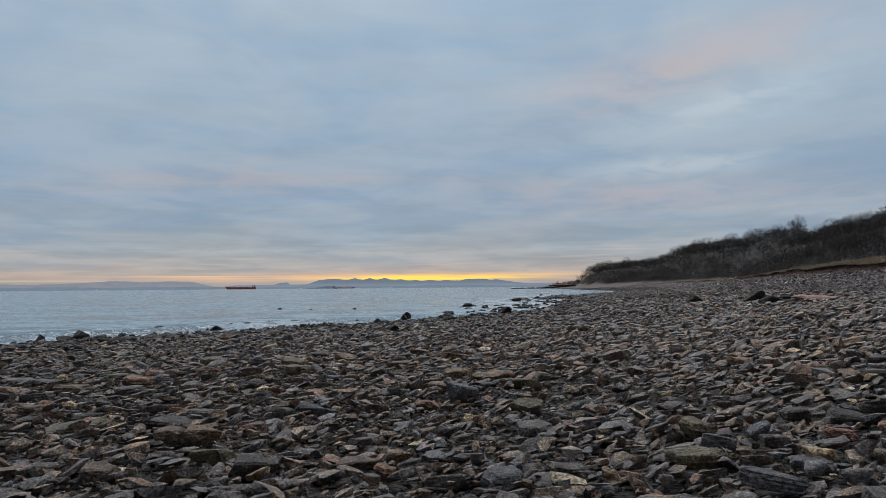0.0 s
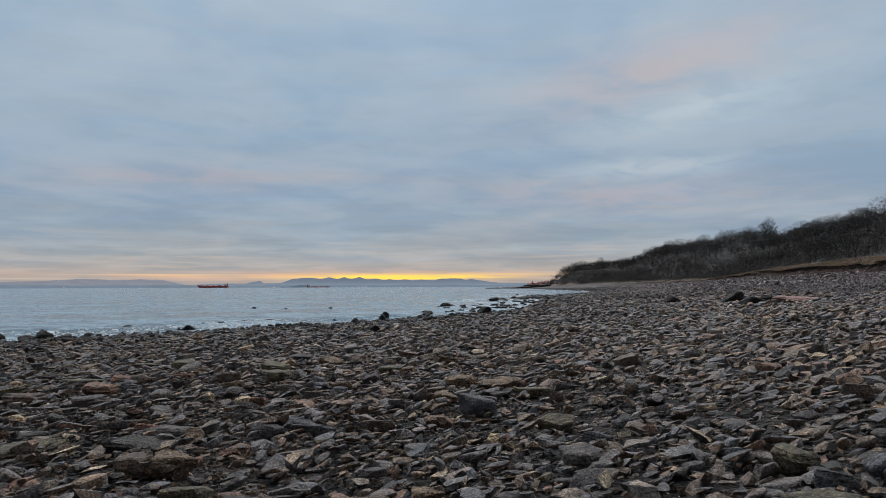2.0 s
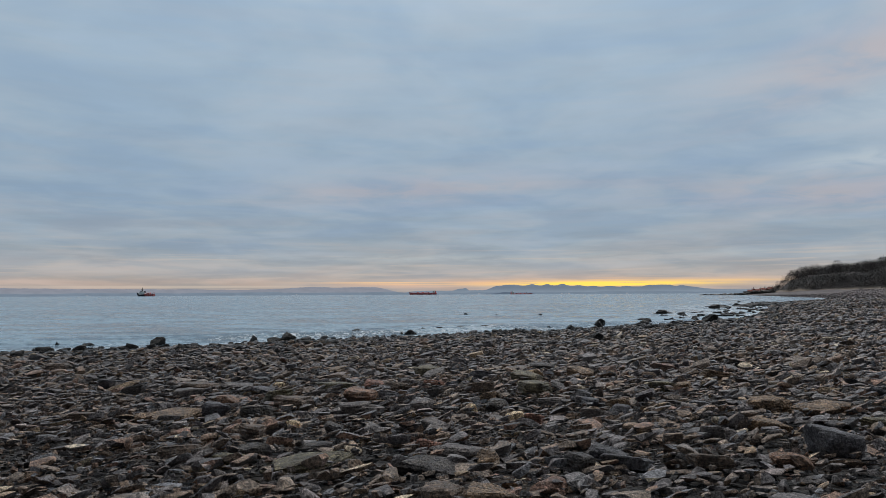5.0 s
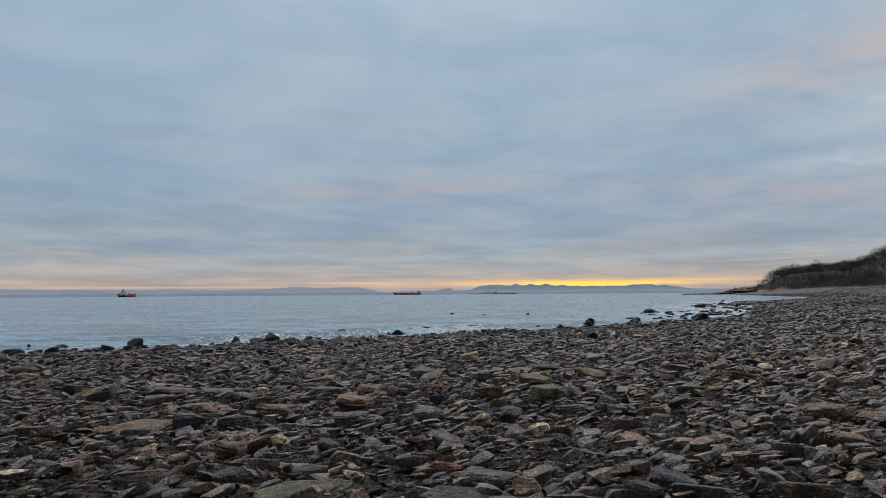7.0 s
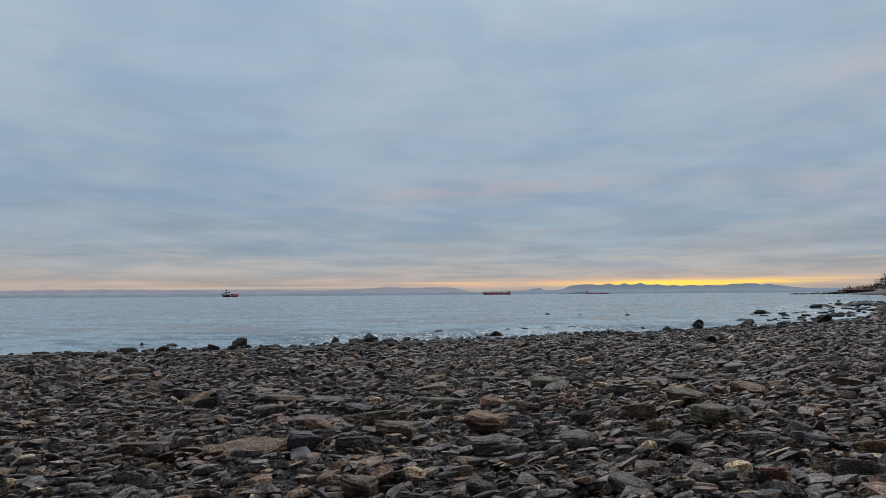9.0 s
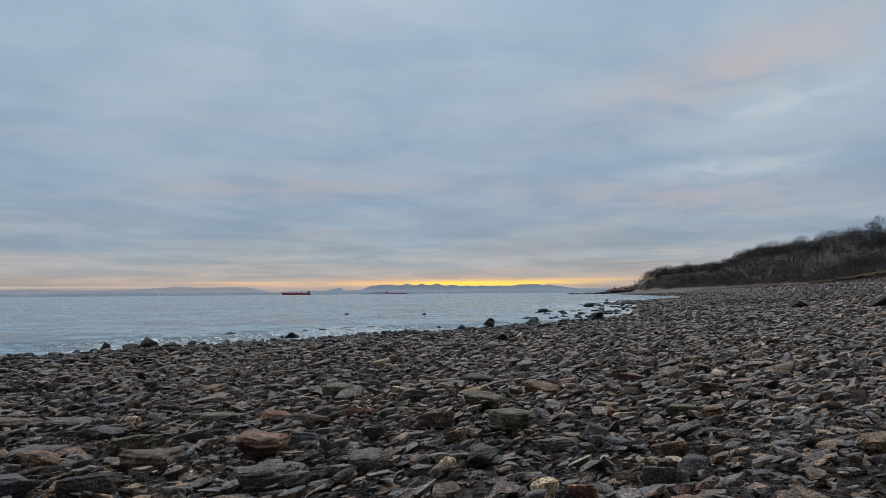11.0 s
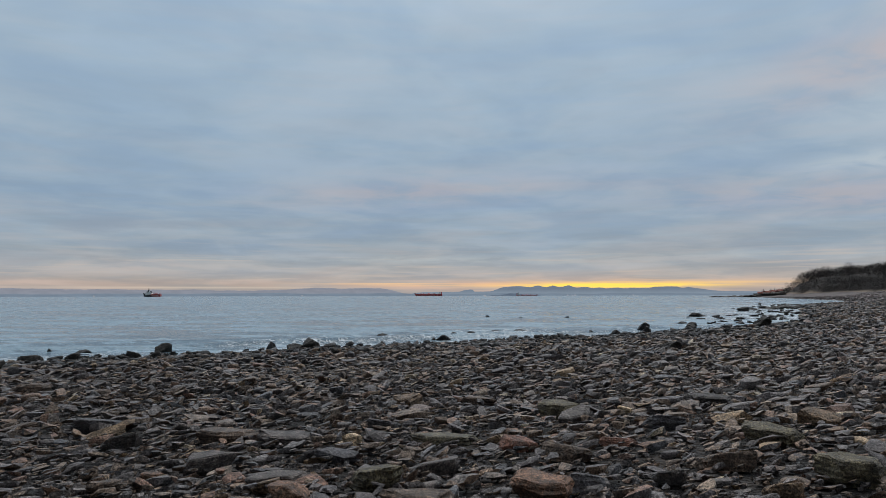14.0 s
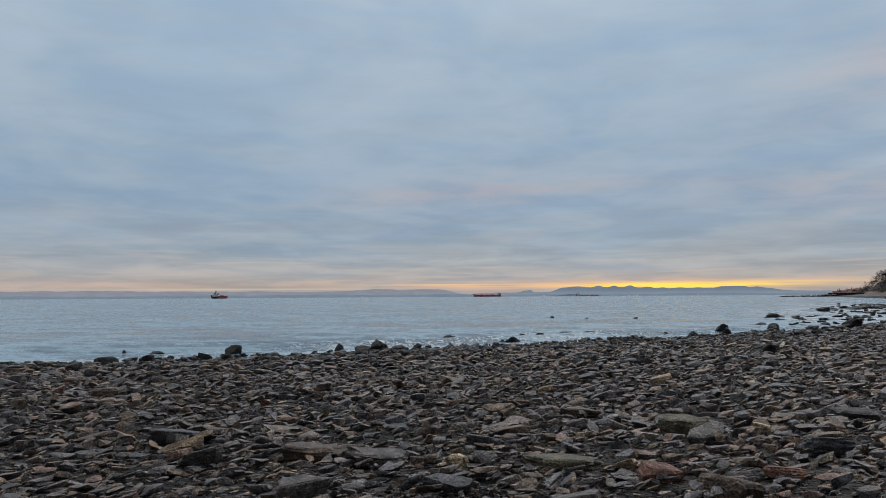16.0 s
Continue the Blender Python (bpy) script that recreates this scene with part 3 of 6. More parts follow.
def tube(verts, faces, a, b, ra, rb, sides=4):
    """Adds a tapered round from a to b to lists of places and triangles."""
    a, b = np.asarray(a, float), np.asarray(b, float)
    way = b - a
    way = way / (np.linalg.norm(way) + 1e-9)
    u = np.cross(way, (0.31, 0.17, 0.93))
    u = u / (np.linalg.norm(u) + 1e-9)
    v = np.cross(way, u)
    n = len(verts)
    for c, r in ((a, ra), (b, rb)):
        for k in range(sides):
            q = 2 * math.pi * k / sides
            verts.append(c + r * (math.cos(q) * u + math.sin(q) * v))
    for k in range(sides):
        l = (k + 1) % sides
        faces.append((n + k, n + l, n + sides + l))
        faces.append((n + k, n + sides + l, n + sides + k))


def sliver(verts, faces, a, b, r):
    """Adds one far, hair-thin twig that runs out to a point."""
    a, b = np.asarray(a, float), np.asarray(b, float)
    u = np.cross(b - a, (0.31 + math.sin(7 * len(verts)), 0.17, 0.93))
    u = u / (np.linalg.norm(u) + 1e-9) * r
    n = len(verts)
    verts.extend([a - u, a + u, b])
    faces.append((n, n + 1, n + 2))


def polar(az, dist, z=0.0):
    return (-0.3 + dist * math.sin(radians(az)), dist * math.cos(radians(az)), z)


# ---------------------------------------------------------------- ground and sea
def stretch_axis(centre, fine_step, fine_reach, growth, reach):
    out, d, step = [0.0], 0.0, fine_step
    while d < reach:
        step = fine_step if d < fine_reach else max(fine_step, growth * (d - fine_reach) + fine_step)
        d += step
        out.append(d)
    out = np.array(out)
    return centre + np.concatenate([-out[:0:-1], out])


def sheet(name, xs, ys, height, mats, keep=None, smooth_faces=True):
    gx, gy = np.meshgrid(xs, ys)
    x, y = gx.ravel(), gy.ravel()
    z = height(x, y)
    n, k = len(xs), np.arange(len(xs) * len(ys)).reshape(len(ys), len(xs))
    quads = np.stack([k[:-1, :-1], k[:-1, 1:], k[1:, 1:], k[1:, :-1]], -1).reshape(-1, 4)
    if keep is not None:
        ok = keep(x, y)
        quads = quads[ok[quads].any(1)]
        used = np.unique(quads)
        remap = np.zeros(len(x), int)
        remap[used] = np.arange(len(used))
        quads, x, y, z = remap[quads], x[used], y[used], z[used]
    return mesh_of(name, np.stack([x, y, z], 1), quads, mats, smooth_faces), x, y


def number_layer(me, name, values):
    me.attributes.new(name, "FLOAT", "POINT").data.foreach_set("value", np.asarray(values, np.float32))


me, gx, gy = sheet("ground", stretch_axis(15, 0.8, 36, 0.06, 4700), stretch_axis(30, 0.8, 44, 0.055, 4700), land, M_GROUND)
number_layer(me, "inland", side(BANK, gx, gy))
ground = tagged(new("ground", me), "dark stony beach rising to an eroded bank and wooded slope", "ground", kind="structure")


def sea_height(x, y):
    s = side(SHORE, x, y)
    near = np.exp(-(((x + 10) / 90) ** 2) - ((y - 60) / 90) ** 2)
    wob = s + 2.2 * ripple(x, y, 11.0, 1.0)
    roller = np.exp(-(((wob + 6.8) / 0.75) ** 2)) * 0.30 + np.exp(-(((wob + 11.5) / 1.0) ** 2)) * 0.16 + np.exp(-(((wob + 19) / 1.6) ** 2)) * 0.08
    reef = 0.5 * np.exp(-(((x - 12.5) / 5.0) ** 2) - ((y - 130 - 0.1 * x + 0.8 * ripple(x, y, 4.0)) / 1.1) ** 2)
    return reef * (0.7 + 0.3 * ripple(x, y, 2.0)) + near * (roller * (0.5 + 0.5 * ripple(x, y, 16.0, 3.0)).clip(0.1, 1) + 0.022 * ripple(x, y, 1.5, 0.7)) - 0.0


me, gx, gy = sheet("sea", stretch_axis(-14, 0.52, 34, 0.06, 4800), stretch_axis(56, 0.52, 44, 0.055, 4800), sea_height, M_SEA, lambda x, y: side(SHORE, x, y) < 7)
number_layer(me, "shore", side(SHORE, gx, gy))
froth = 0
for fx, fy, fr, amount in ((13, 78, 5, 0.6), (12.5, 130, 5, 0.68), (20, 124, 5, 0.62), (28, 150, 9, 0.72), (9, 92, 6, 0.62), (14, 96, 8, 0.68), (-20, 41, 5, 0.58), (-12, 54, 5, 0.58), (40, 190, 18, 0.66), (18, 116, 15, 0.62), (25, 140, 18, 0.62)):
    froth = np.maximum(froth, amount * np.exp(-((gx - fx) ** 2 + (0.55 * (gy - fy)) ** 2) / fr**2))
number_layer(me, "froth", froth)
wob = side(SHORE, gx, gy) + 2.2 * ripple(gx, gy, 11.0, 1.0)
number_layer(me, "breaker", np.exp(-(((wob + 6.1) / 0.8) ** 2)) * (0.5 + 0.5 * ripple(gx, gy, 16.0, 3.0)).clip(0, 1) + 0.6 * np.exp(-(((wob + 10.8) / 0.7) ** 2)) * (0.5 + 0.5 * ripple(gx, gy, 9.0, 2.0)).clip(0, 1))
tagged(new("water", me), "calm grey-blue sea with thin foam along the stones", "sea", kind="structure")


# ---------------------------------------------------------------- eroded bank
def bank_strip():
    """The cut face of the bank with its turf lip, finer than the ground sheet."""
    length = np.concatenate([[0], np.cumsum(np.linalg.norm(np.diff(BANK, axis=0), axis=1))])
    lo, hi = np.interp([8, 520], BANK[:, 1], length)
    u, at = [], lo
    while at < hi:
        u.append(at)
        at += 0.16 + 0.0035 * (at - lo)
    u = np.array(u)
    cx, cy = np.interp(u, length, BANK[:, 0]), np.interp(u, length, BANK[:, 1])
    ex, ey = np.gradient(cx, u), np.gradient(cy, u)
    norm = np.hypot(ex, ey)
    nx, ny = ey / norm, -ex / norm
    wig = 1.5 * ripple(cx, cy, 8.0, 2.0) + 0.7 * ripple(cx, cy, 2.4) + 0.35 * ripple(cx, cy, 0.8, 1.0)
    foot, top = land(cx - 3.5 * nx, cy - 3.5 * ny), land(cx + 9 * nx, cy + 9 * ny)
    lip = top - GRADE * 9 + 0.22 * ripple(cx, cy, 3.0, 5.0) + 0.12 * ripple(cx, cy, 0.9, 2.0)
    rows, tags = [], []
    for b, h, rag in ((-3.8, -0.3, 0.3), (-2.6, 0.03, 0.8), (-2.15, 0.11, 1.0), (-1.75, 0.2, 1.0), (-1.45, 0.31, 1.0), (-1.15, 0.43, 1.0), (-0.9, 0.55, 1.0), (-0.62, 0.67, 1.0), (-0.4, 0.78, 1.0), (-0.28, 0.87, 1.0), (-0.35, 0.91, 1.0), (-0.85, 0.935, 1.0), (-0.98, 0.96, 1.0), (-0.92, 1.0, 1.0), (-0.4, 1.02, 1.0), (0.5, 1.03, 0.9), (2.0, 1.05, 0.6), (5.0, 1.05, 0.3), (9.5, 1.05, 0.0), (12.0, 1.0, 0.0)):
        rough = (0.30 * ripple(cx * 1.6 + 4 * h, cy * 1.6 - 3 * h, 1.2) + 0.24 * ripple(cx + 3 * h, cy, 0.6, 2.0) + 0.14 * ripple(cx - 5 * h, cy + 9 * h, 0.25, 3.0)) * (0.05 < h < 0.97)
        d = b + rag * wig + rough
        x, y = cx + d * nx, cy + d * ny
        z = foot + (lip - foot) * min(h, 1.0) + GRADE * np.maximum(d - wig * rag, 0.0) + 0.06 * ripple(x, y, 0.9) * (h > 0.95) + 0.10 * ripple(cx + 19 * h, cy, 0.6, h) * (0.1 < h < 0.9)
        if b > 11 or b < -3:
            z = land(x, y) - 0.35
        rows.append(np.stack([x, y, z], 1))
        tags.append(np.full(len(u), h if b < -0.5 else 1.2))
    k = np.arange(len(rows) * len(u)).reshape(len(rows), len(u))
    quads = np.stack([k[:-1, :-1], k[1:, :-1], k[1:, 1:], k[:-1, 1:]], -1).reshape(-1, 4)
    me_ = mesh_of("bank", np.concatenate(rows), quads, M_BANK, True)
    number_layer(me_, "rise", np.concatenate(tags))
    return tagged(new("bank", me_), "eroded earth bank with dark red soil face and turf lip", "bank", kind="structure")


bank_strip()


# ---------------------------------------------------------------- far coast
def gauss(a, centre, width, height):
    return height * np.exp(-(((a - centre) / width) ** 2))


def ridge(name, az0, az1, dist, profile, mat, label, category, kind="structure", depth=160.0, step=0.08):
    a = np.arange(az0, az1, step)
    top = np.maximum(profile(a), 0.0) * math.pi / 180 * dist + 2.8
    rows = []
    for back, share in ((-depth, 0.0), (-depth * 0.7, 0.35), (-depth * 0.35, 0.78), (0.0, 1.0), (depth * 0.5, 0.6), (depth, 0.0)):
        r = dist + back
        z = np.where(share == 0, -2.0, top * share * (1 + 0.05 * np.sin(a * 9 + back)) if share < 1 else top)
        rows.append(np.stack([-0.3 + r * np.sin(np.radians(a)), r * np.cos(np.radians(a)), z * np.ones_like(a)], 1))
    k = np.arange(len(rows) * len(a)).reshape(len(rows), len(a))
    quads = np.stack([k[:-1, :-1], k[:-1, 1:], k[1:, 1:], k[1:, :-1]], -1).reshape(-1, 4)
    return tagged(new(name, mesh_of(name, np.concatenate(rows), quads, mat, True)), label, category, kind=kind)


def wobble(a, size, amount):
    return amount * (np.sin(a / size) + 0.6 * np.sin(2.3 * a / size + 1.0) + 0.35 * np.sin(5.1 * a / size + 2.0))


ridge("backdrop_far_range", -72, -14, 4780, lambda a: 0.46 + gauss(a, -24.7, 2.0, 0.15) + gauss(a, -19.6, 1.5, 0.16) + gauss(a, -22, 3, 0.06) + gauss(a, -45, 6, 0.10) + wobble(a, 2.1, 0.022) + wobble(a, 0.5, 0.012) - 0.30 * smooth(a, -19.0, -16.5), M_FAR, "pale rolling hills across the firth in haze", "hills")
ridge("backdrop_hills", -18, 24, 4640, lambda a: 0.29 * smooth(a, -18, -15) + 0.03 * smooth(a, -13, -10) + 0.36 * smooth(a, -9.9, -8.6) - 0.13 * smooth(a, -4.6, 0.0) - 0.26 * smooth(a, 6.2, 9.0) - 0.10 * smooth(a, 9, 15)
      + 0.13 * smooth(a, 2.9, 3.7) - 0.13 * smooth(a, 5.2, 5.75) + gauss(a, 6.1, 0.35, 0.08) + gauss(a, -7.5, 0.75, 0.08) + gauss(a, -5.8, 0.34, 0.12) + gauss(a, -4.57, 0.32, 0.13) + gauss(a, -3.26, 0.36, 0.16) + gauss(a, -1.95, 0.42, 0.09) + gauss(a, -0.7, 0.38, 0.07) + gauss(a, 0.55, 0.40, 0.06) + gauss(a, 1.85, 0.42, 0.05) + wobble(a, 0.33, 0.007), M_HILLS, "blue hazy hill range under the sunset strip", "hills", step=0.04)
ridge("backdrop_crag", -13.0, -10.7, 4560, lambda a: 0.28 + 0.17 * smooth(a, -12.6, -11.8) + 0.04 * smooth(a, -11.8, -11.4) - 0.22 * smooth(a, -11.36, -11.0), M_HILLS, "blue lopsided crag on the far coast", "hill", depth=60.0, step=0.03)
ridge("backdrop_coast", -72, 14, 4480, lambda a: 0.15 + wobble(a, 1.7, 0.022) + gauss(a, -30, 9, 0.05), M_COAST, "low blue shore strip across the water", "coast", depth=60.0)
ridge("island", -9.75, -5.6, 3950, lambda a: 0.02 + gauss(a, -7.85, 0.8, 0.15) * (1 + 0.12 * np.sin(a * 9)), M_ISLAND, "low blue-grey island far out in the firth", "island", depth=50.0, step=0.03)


# ---------------------------------------------------------------- ships
def hull_mesh(length, beam, z0, z1, bow_rise, sheer):
    bm = bmesh.new()
    rings = []
    for t in np.linspace(0, 1, 15):
        x = (t - 0.5) * length
        full = min(1.0, 0.72 + 1.8 * t) * (1 - max(0.0, (t - 0.72) / 0.28) ** 2.2)
        half = max(0.02, full) * beam / 2
        top = z1 + bow_rise * max(0.0, (t - 0.78) / 0.22) ** 1.3 + sheer * (2 * t - 1) ** 2
        rake = 0.05 * length * max(0.0, (t - 0.8) / 0.2)
        ring = []
        for sgn in (1, -1):
            for f, zz in ((0.55, z0), (0.9, z0 + 0.3 * (z1 - z0)), (1.0, top)) if sgn > 0 else ((1.0, top), (0.9, z0 + 0.3 * (z1 - z0)), (0.55, z0)):
                ring.append(bm.verts.new((x + rake * (zz - z0) / (z1 - z0), sgn * half * f, zz)))
        rings.append(ring)
    for a, b in zip(rings, rings[1:]):
        for k in range(6):
            bm.faces.new((a[k], a[(k + 1) % 6], b[(k + 1) % 6], b[k]))
    bm.faces.new(rings[0])
    bm.faces.new(rings[-1][::-1])
    return bm


def blocks(*dims):
    bm = bmesh.new()
    for d in dims:
        box(bm, *d)
    bmesh.ops.bevel(bm, geom=bm.edges[:], offset=0.15, segments=1, affect="EDGES")
    return bm


def rods(pairs, r, sides=5):
    v, f = [], []
    for a, b in pairs:
        tube(v, f, a, b, r, r * 0.7, sides)
    bm = bmesh.new()
    vs = [bm.verts.new(p) for p in v]
    for t in f:
        bm.faces.new([vs[k] for k in t])
    return bm


def supply_ship(m):
    ship = tagged(new("supply_ship"), "offshore supply ship, navy bow, orange-red stern, cream superstructure", "ship")
    L = 56.0
    part("hull", hull_mesh(L, 16, -1.5, 7.5, 5.5, 0.6), M_DARKHULL, ship, "dark navy hull")
    stern = part("stern_plating", blocks((-L / 2 - 0.2, -1, -8.2, 8.2, 1.0, 9.4), (-1, 4, -8.1, 8.1, 3.5, 9.0)), M_ORANGEHULL, ship, "orange-red stern sides")
    for x in (-22, -16, -10, -4):
        part("freeing_port", blocks((x, x + 3.2, -8.35, 8.35, 4.2, 5.6)), M_SHIPWHITE, stern)
    bridge = part("superstructure", blocks((2, 23, -7.9, 7.9, 6.4, 12.8), (5, 21, -7.4, 7.4, 12.8, 16), (9, 18, -7.6, 7.6, 16, 19.5)), M_SHIPWHITE, ship, "cream superstructure")
    part("bridge_window", blocks((17.9, 18.2, -6.8, 6.8, 17.2, 18.8), (9.5, 17.5, -7.75, 7.75, 17.3, 18.7)), M_GLASS, bridge)
    part("forecastle", blocks((14, 25, -4.5, 4.5, 10, 13.4)), M_SHIPWHITE, ship, "cream forecastle")
    for y in (-4.2, 4.2):
        part("funnel", blocks((4, 7.5, y - 1.3, y + 1.3, 12, 19)), M_DARKHULL, ship)
    part("mast", rods([((13, 0, 19), (13, 0, 31)), ((10.5, 0, 25), (15.5, 0, 25)), ((11.5, 0, 19), (13, 0, 29)), ((14.5, 0, 19), (13, 0, 29))], 0.8), M_STEEL, ship, "dark lattice mast")
    part("radome", rods([((15, 0, 22), (15, 0, 25))], 1.6, 8), M_DARKHULL, ship)
    part("crane", rods([((-2, -5, 9), (-2, -5, 17)), ((-2, -5, 17), (-15, -5, 13))], 0.6), M_SHIPWHITE, ship)
    part("deck_cargo", blocks((-16, -9, -4, 4, 9, 12), (-7, -3, -3, 3, 9, 11.4)), M_ORANGEHULL, ship)
    part("stern_gantry", rods([((-26, -7.6, 9), (-26, -7.6, 13.5)), ((-26, 7.6, 9), (-26, 7.6, 13.5)), ((-26, -7.6, 13.5), (-26, 7.6, 13.5))], 0.5), M_ORANGEHULL, ship)
    part("deck_rail", rods([((-26, 7.6, 10.2), (4, 7.6, 10.2)), ((-26, -7.6, 10.2), (4, -7.6, 10.2))], 0.15), M_SHIPWHITE, ship)
    ship.matrix_world = m
    return ship


def tanker(m, L, label, deep=11.0):
    ship = tagged(new("tanker"), label, "ship")
    part("hull", hull_mesh(L, L * 0.16, -1.5, deep, 3.5, 0.8), M_REDHULL, ship, "dull red hull")
    a = -L / 2
    house = part("superstructure", blocks((a + 8, a + 22, -10, 10, deep, deep + 8), (a + 9, a + 19, -9, 9, deep + 8, deep + 12)), M_SHIPWHITE, ship, "pale bridge block")
    part("bridge_window", blocks((a + 18.9, a + 19.3, -8, 8, deep + 9.2, deep + 11)), M_GLASS, house)
    part("funnel", blocks((a + 3, a + 8, -3, 3, deep, deep + 12)), M_REDHULL, ship)
    part("mast", rods([((a + 14, 0, deep + 12), (a + 14, 0, deep + 19))], 0.6), M_STEEL, ship)
    part("foremast", rods([((L * 0.42, 0, deep), (L * 0.42, 0, deep + 9))], 0.7), M_STEEL, ship)
    for k in range(3):
        x = -0.22 * L + k * 0.2 * L
        part("deck_house", blocks((x, x + 0.06 * L, -5, 5, deep, deep + 3.6)), M_REDHULL, ship)
        part("deck_crane", rods([((x + 0.1 * L, 0, deep), (x + 0.1 * L, 0, deep + 7)), ((x + 0.1 * L, 0, deep + 6.5), (x + 0.16 * L, 2, deep + 4.5))], 0.6), M_STEEL, ship)
    part("pipe_rack", rods([((-0.25 * L, 3, deep + 1.6), (0.38 * L, 3, deep + 1.6)), ((-0.25 * L, -3, deep + 1.6), (0.38 * L, -3, deep + 1.6))], 0.5), M_REDHULL, ship)
    ship.matrix_world = m
    return ship


supply_ship(pose(*polar(-36.95, 2600), 0, 0, 197))
tanker(pose(*polar(-14.95, 4000), 0, 0, 190), 156, "long red tanker lying at anchor in the firth")
tanker(pose(*polar(-6.78, 3880), 0, 0, 4), 116, "low dull red cargo ship in front of the island", 3.2)


# ---------------------------------------------------------------- far white buildings
for az_k, wide in ((-10.25, 16), (-8.9, 10), (-3.35, 12), (-3.0, 9), (-2.75, 14), (1.9, 10), (-25.5, 12), (-41.0, 9)):
    far_house = tagged(new("building"), "tiny white building on the far shore", "building", group="buildings across the firth")
    # walls and roof take the glowing haze colour in place of lit paint
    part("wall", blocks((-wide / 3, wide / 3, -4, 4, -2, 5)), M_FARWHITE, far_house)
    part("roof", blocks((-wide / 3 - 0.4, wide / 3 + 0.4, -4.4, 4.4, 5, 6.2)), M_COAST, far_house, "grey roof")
    fx_, fy_, _ = polar(az_k, 4405)
    far_house.matrix_world = pose(fx_, fy_, 1.0, 0, 0, -az_k)


# ---------------------------------------------------------------- headland village
def house(x, y, wide, deep, tall, turn):
    h = tagged(new("house"), "small white harled house with red pantile roof", "house", group="houses on the headland")
    wall = part("wall", blocks((-wide / 2, wide / 2, -deep / 2, deep / 2, -2.5, tall)), M_HOUSE, h)
    bm = bmesh.new()
    e = 0.35
    ring = [[bm.verts.new((sx * (wide / 2 + e), q, z)) for q, z in ((-deep / 2 - e, tall - 0.1), (0, tall + deep * 0.30), (deep / 2 + e, tall - 0.1))] for sx in (-1, 1)]
    bm.faces.new(ring[0])
    bm.faces.new(ring[1][::-1])
    for k in range(3):
        bm.faces.new((ring[0][k], ring[1][k], ring[1][(k + 1) % 3], ring[0][(k + 1) % 3]))
    roof = part("roof", bm, M_ROOF, h, "red pantile roof")
    part("chimney", blocks((wide * 0.36, wide * 0.36 + 0.9, -0.5, 0.5, tall + 0.5, tall + deep * 0.42 + 1.1)), M_HOUSE, roof)
    for k in (-0.28, 0.05, 0.32):
        part("window", blocks((k * wide - 0.5, k * wide + 0.5, -deep / 2 - 0.06, -deep / 2 + 0.1, tall * 0.35, tall * 0.35 + 1.4)), M_GLASS, wall)
    h.matrix_world = pose(x, y, float(land(x, y)[0]), 0, 0, turn)


for k, (az_k, d_k, w_k, t_k) in enumerate([(11.0, 897, 5, 3.2), (11.28, 908, 5, 4.2), (11.58, 897, 5, 3.6), (11.86, 914, 6, 4.8), (12.15, 902, 5, 4.0), (12.42, 922, 6, 5.4)]):
    hx, hy, _ = polar(az_k, d_k)
    house(hx, hy, w_k, 6.0, t_k, -12 + (90 if k % 3 == 1 else 0) + 14 * math.sin(k * 2.1))
seawall = tagged(new("seawall"), "long dark stone sea wall under the houses", "wall", kind="structure")
part("wall_face", blocks((-17, 17, -2, 2, -2, 3.8), (-17.2, 17.2, -2.2, 2.2, 3.6, 4.3)), M_SEAWALL, seawall)
sx, sy, _ = polar(11.65, 872)
seawall.matrix_world = pose(sx, sy, 0, 0, 0, -10)


def rock(seed, level, sharp=14.0, planes=13, rough=0.03, slab=0.055, free=False):
    """A worn block, about one unit across: a ball cut by planes, with blunted edges and a broken surface."""
    r = np.random.RandomState(seed)
    bm = bmesh.new()
    bmesh.ops.create_icosphere(bm, subdivisions=level, radius=1.0)
    d = np.array([v.co[:] for v in bm.verts])
    d = d / np.linalg.norm(d, axis=1)[:, None]
    f = np.array([[v.index for v in t.verts] for t in bm.faces])
    bm.free()
    n = r.normal(size=(planes, 3))
    if free:
        n[:3] = [(0.5, 0.2, 0.9), (-0.6, -0.3, 0.7), (0.0, -0.1, -1)]
    else:
        n[:2] = [(0.1, 0.05, 1), (0.05, -0.1, -1)]
    n = n / np.linalg.norm(n, axis=1)[:, None]
    h = r.uniform(0.62, 1.0, planes)
    h[:2] = r.uniform(0.55, 0.8, 2)
    reach = ((np.maximum(d @ n.T / h, 0) ** sharp).sum(1) + 1.25**-sharp) ** (-1 / sharp)
    p = d * reach[:, None]
    bumps = sum(np.sin(p @ r.normal(size=3) * k + r.rand() * 6) / k for k in (4, 7, 11, 17, 26)) * rough * 3
    at = r.uniform(-50, 50, 3)
    worn = np.array([noise.fractal(Vector(q * 2.6 + at), 0.75, 2.1, 5) for q in p])
    bed = p @ np.array([r.uniform(-0.25, 0.25), r.uniform(-0.25, 0.25), 1.0]) * r.uniform(4, 8) + 0.5 * worn
    step_ = bed - np.floor(bed)
    ledge = np.where(step_ > 0.72, -1.0, 0.0) * (np.abs(d[:, 2]) < 0.75)
    p = p * (1 + bumps + slab * worn + 0.13 * slab * ledge)[:, None]
    size = p.max(0) - p.min(0)
    return (p - (p.max(0) + p.min(0)) / 2) / size, f


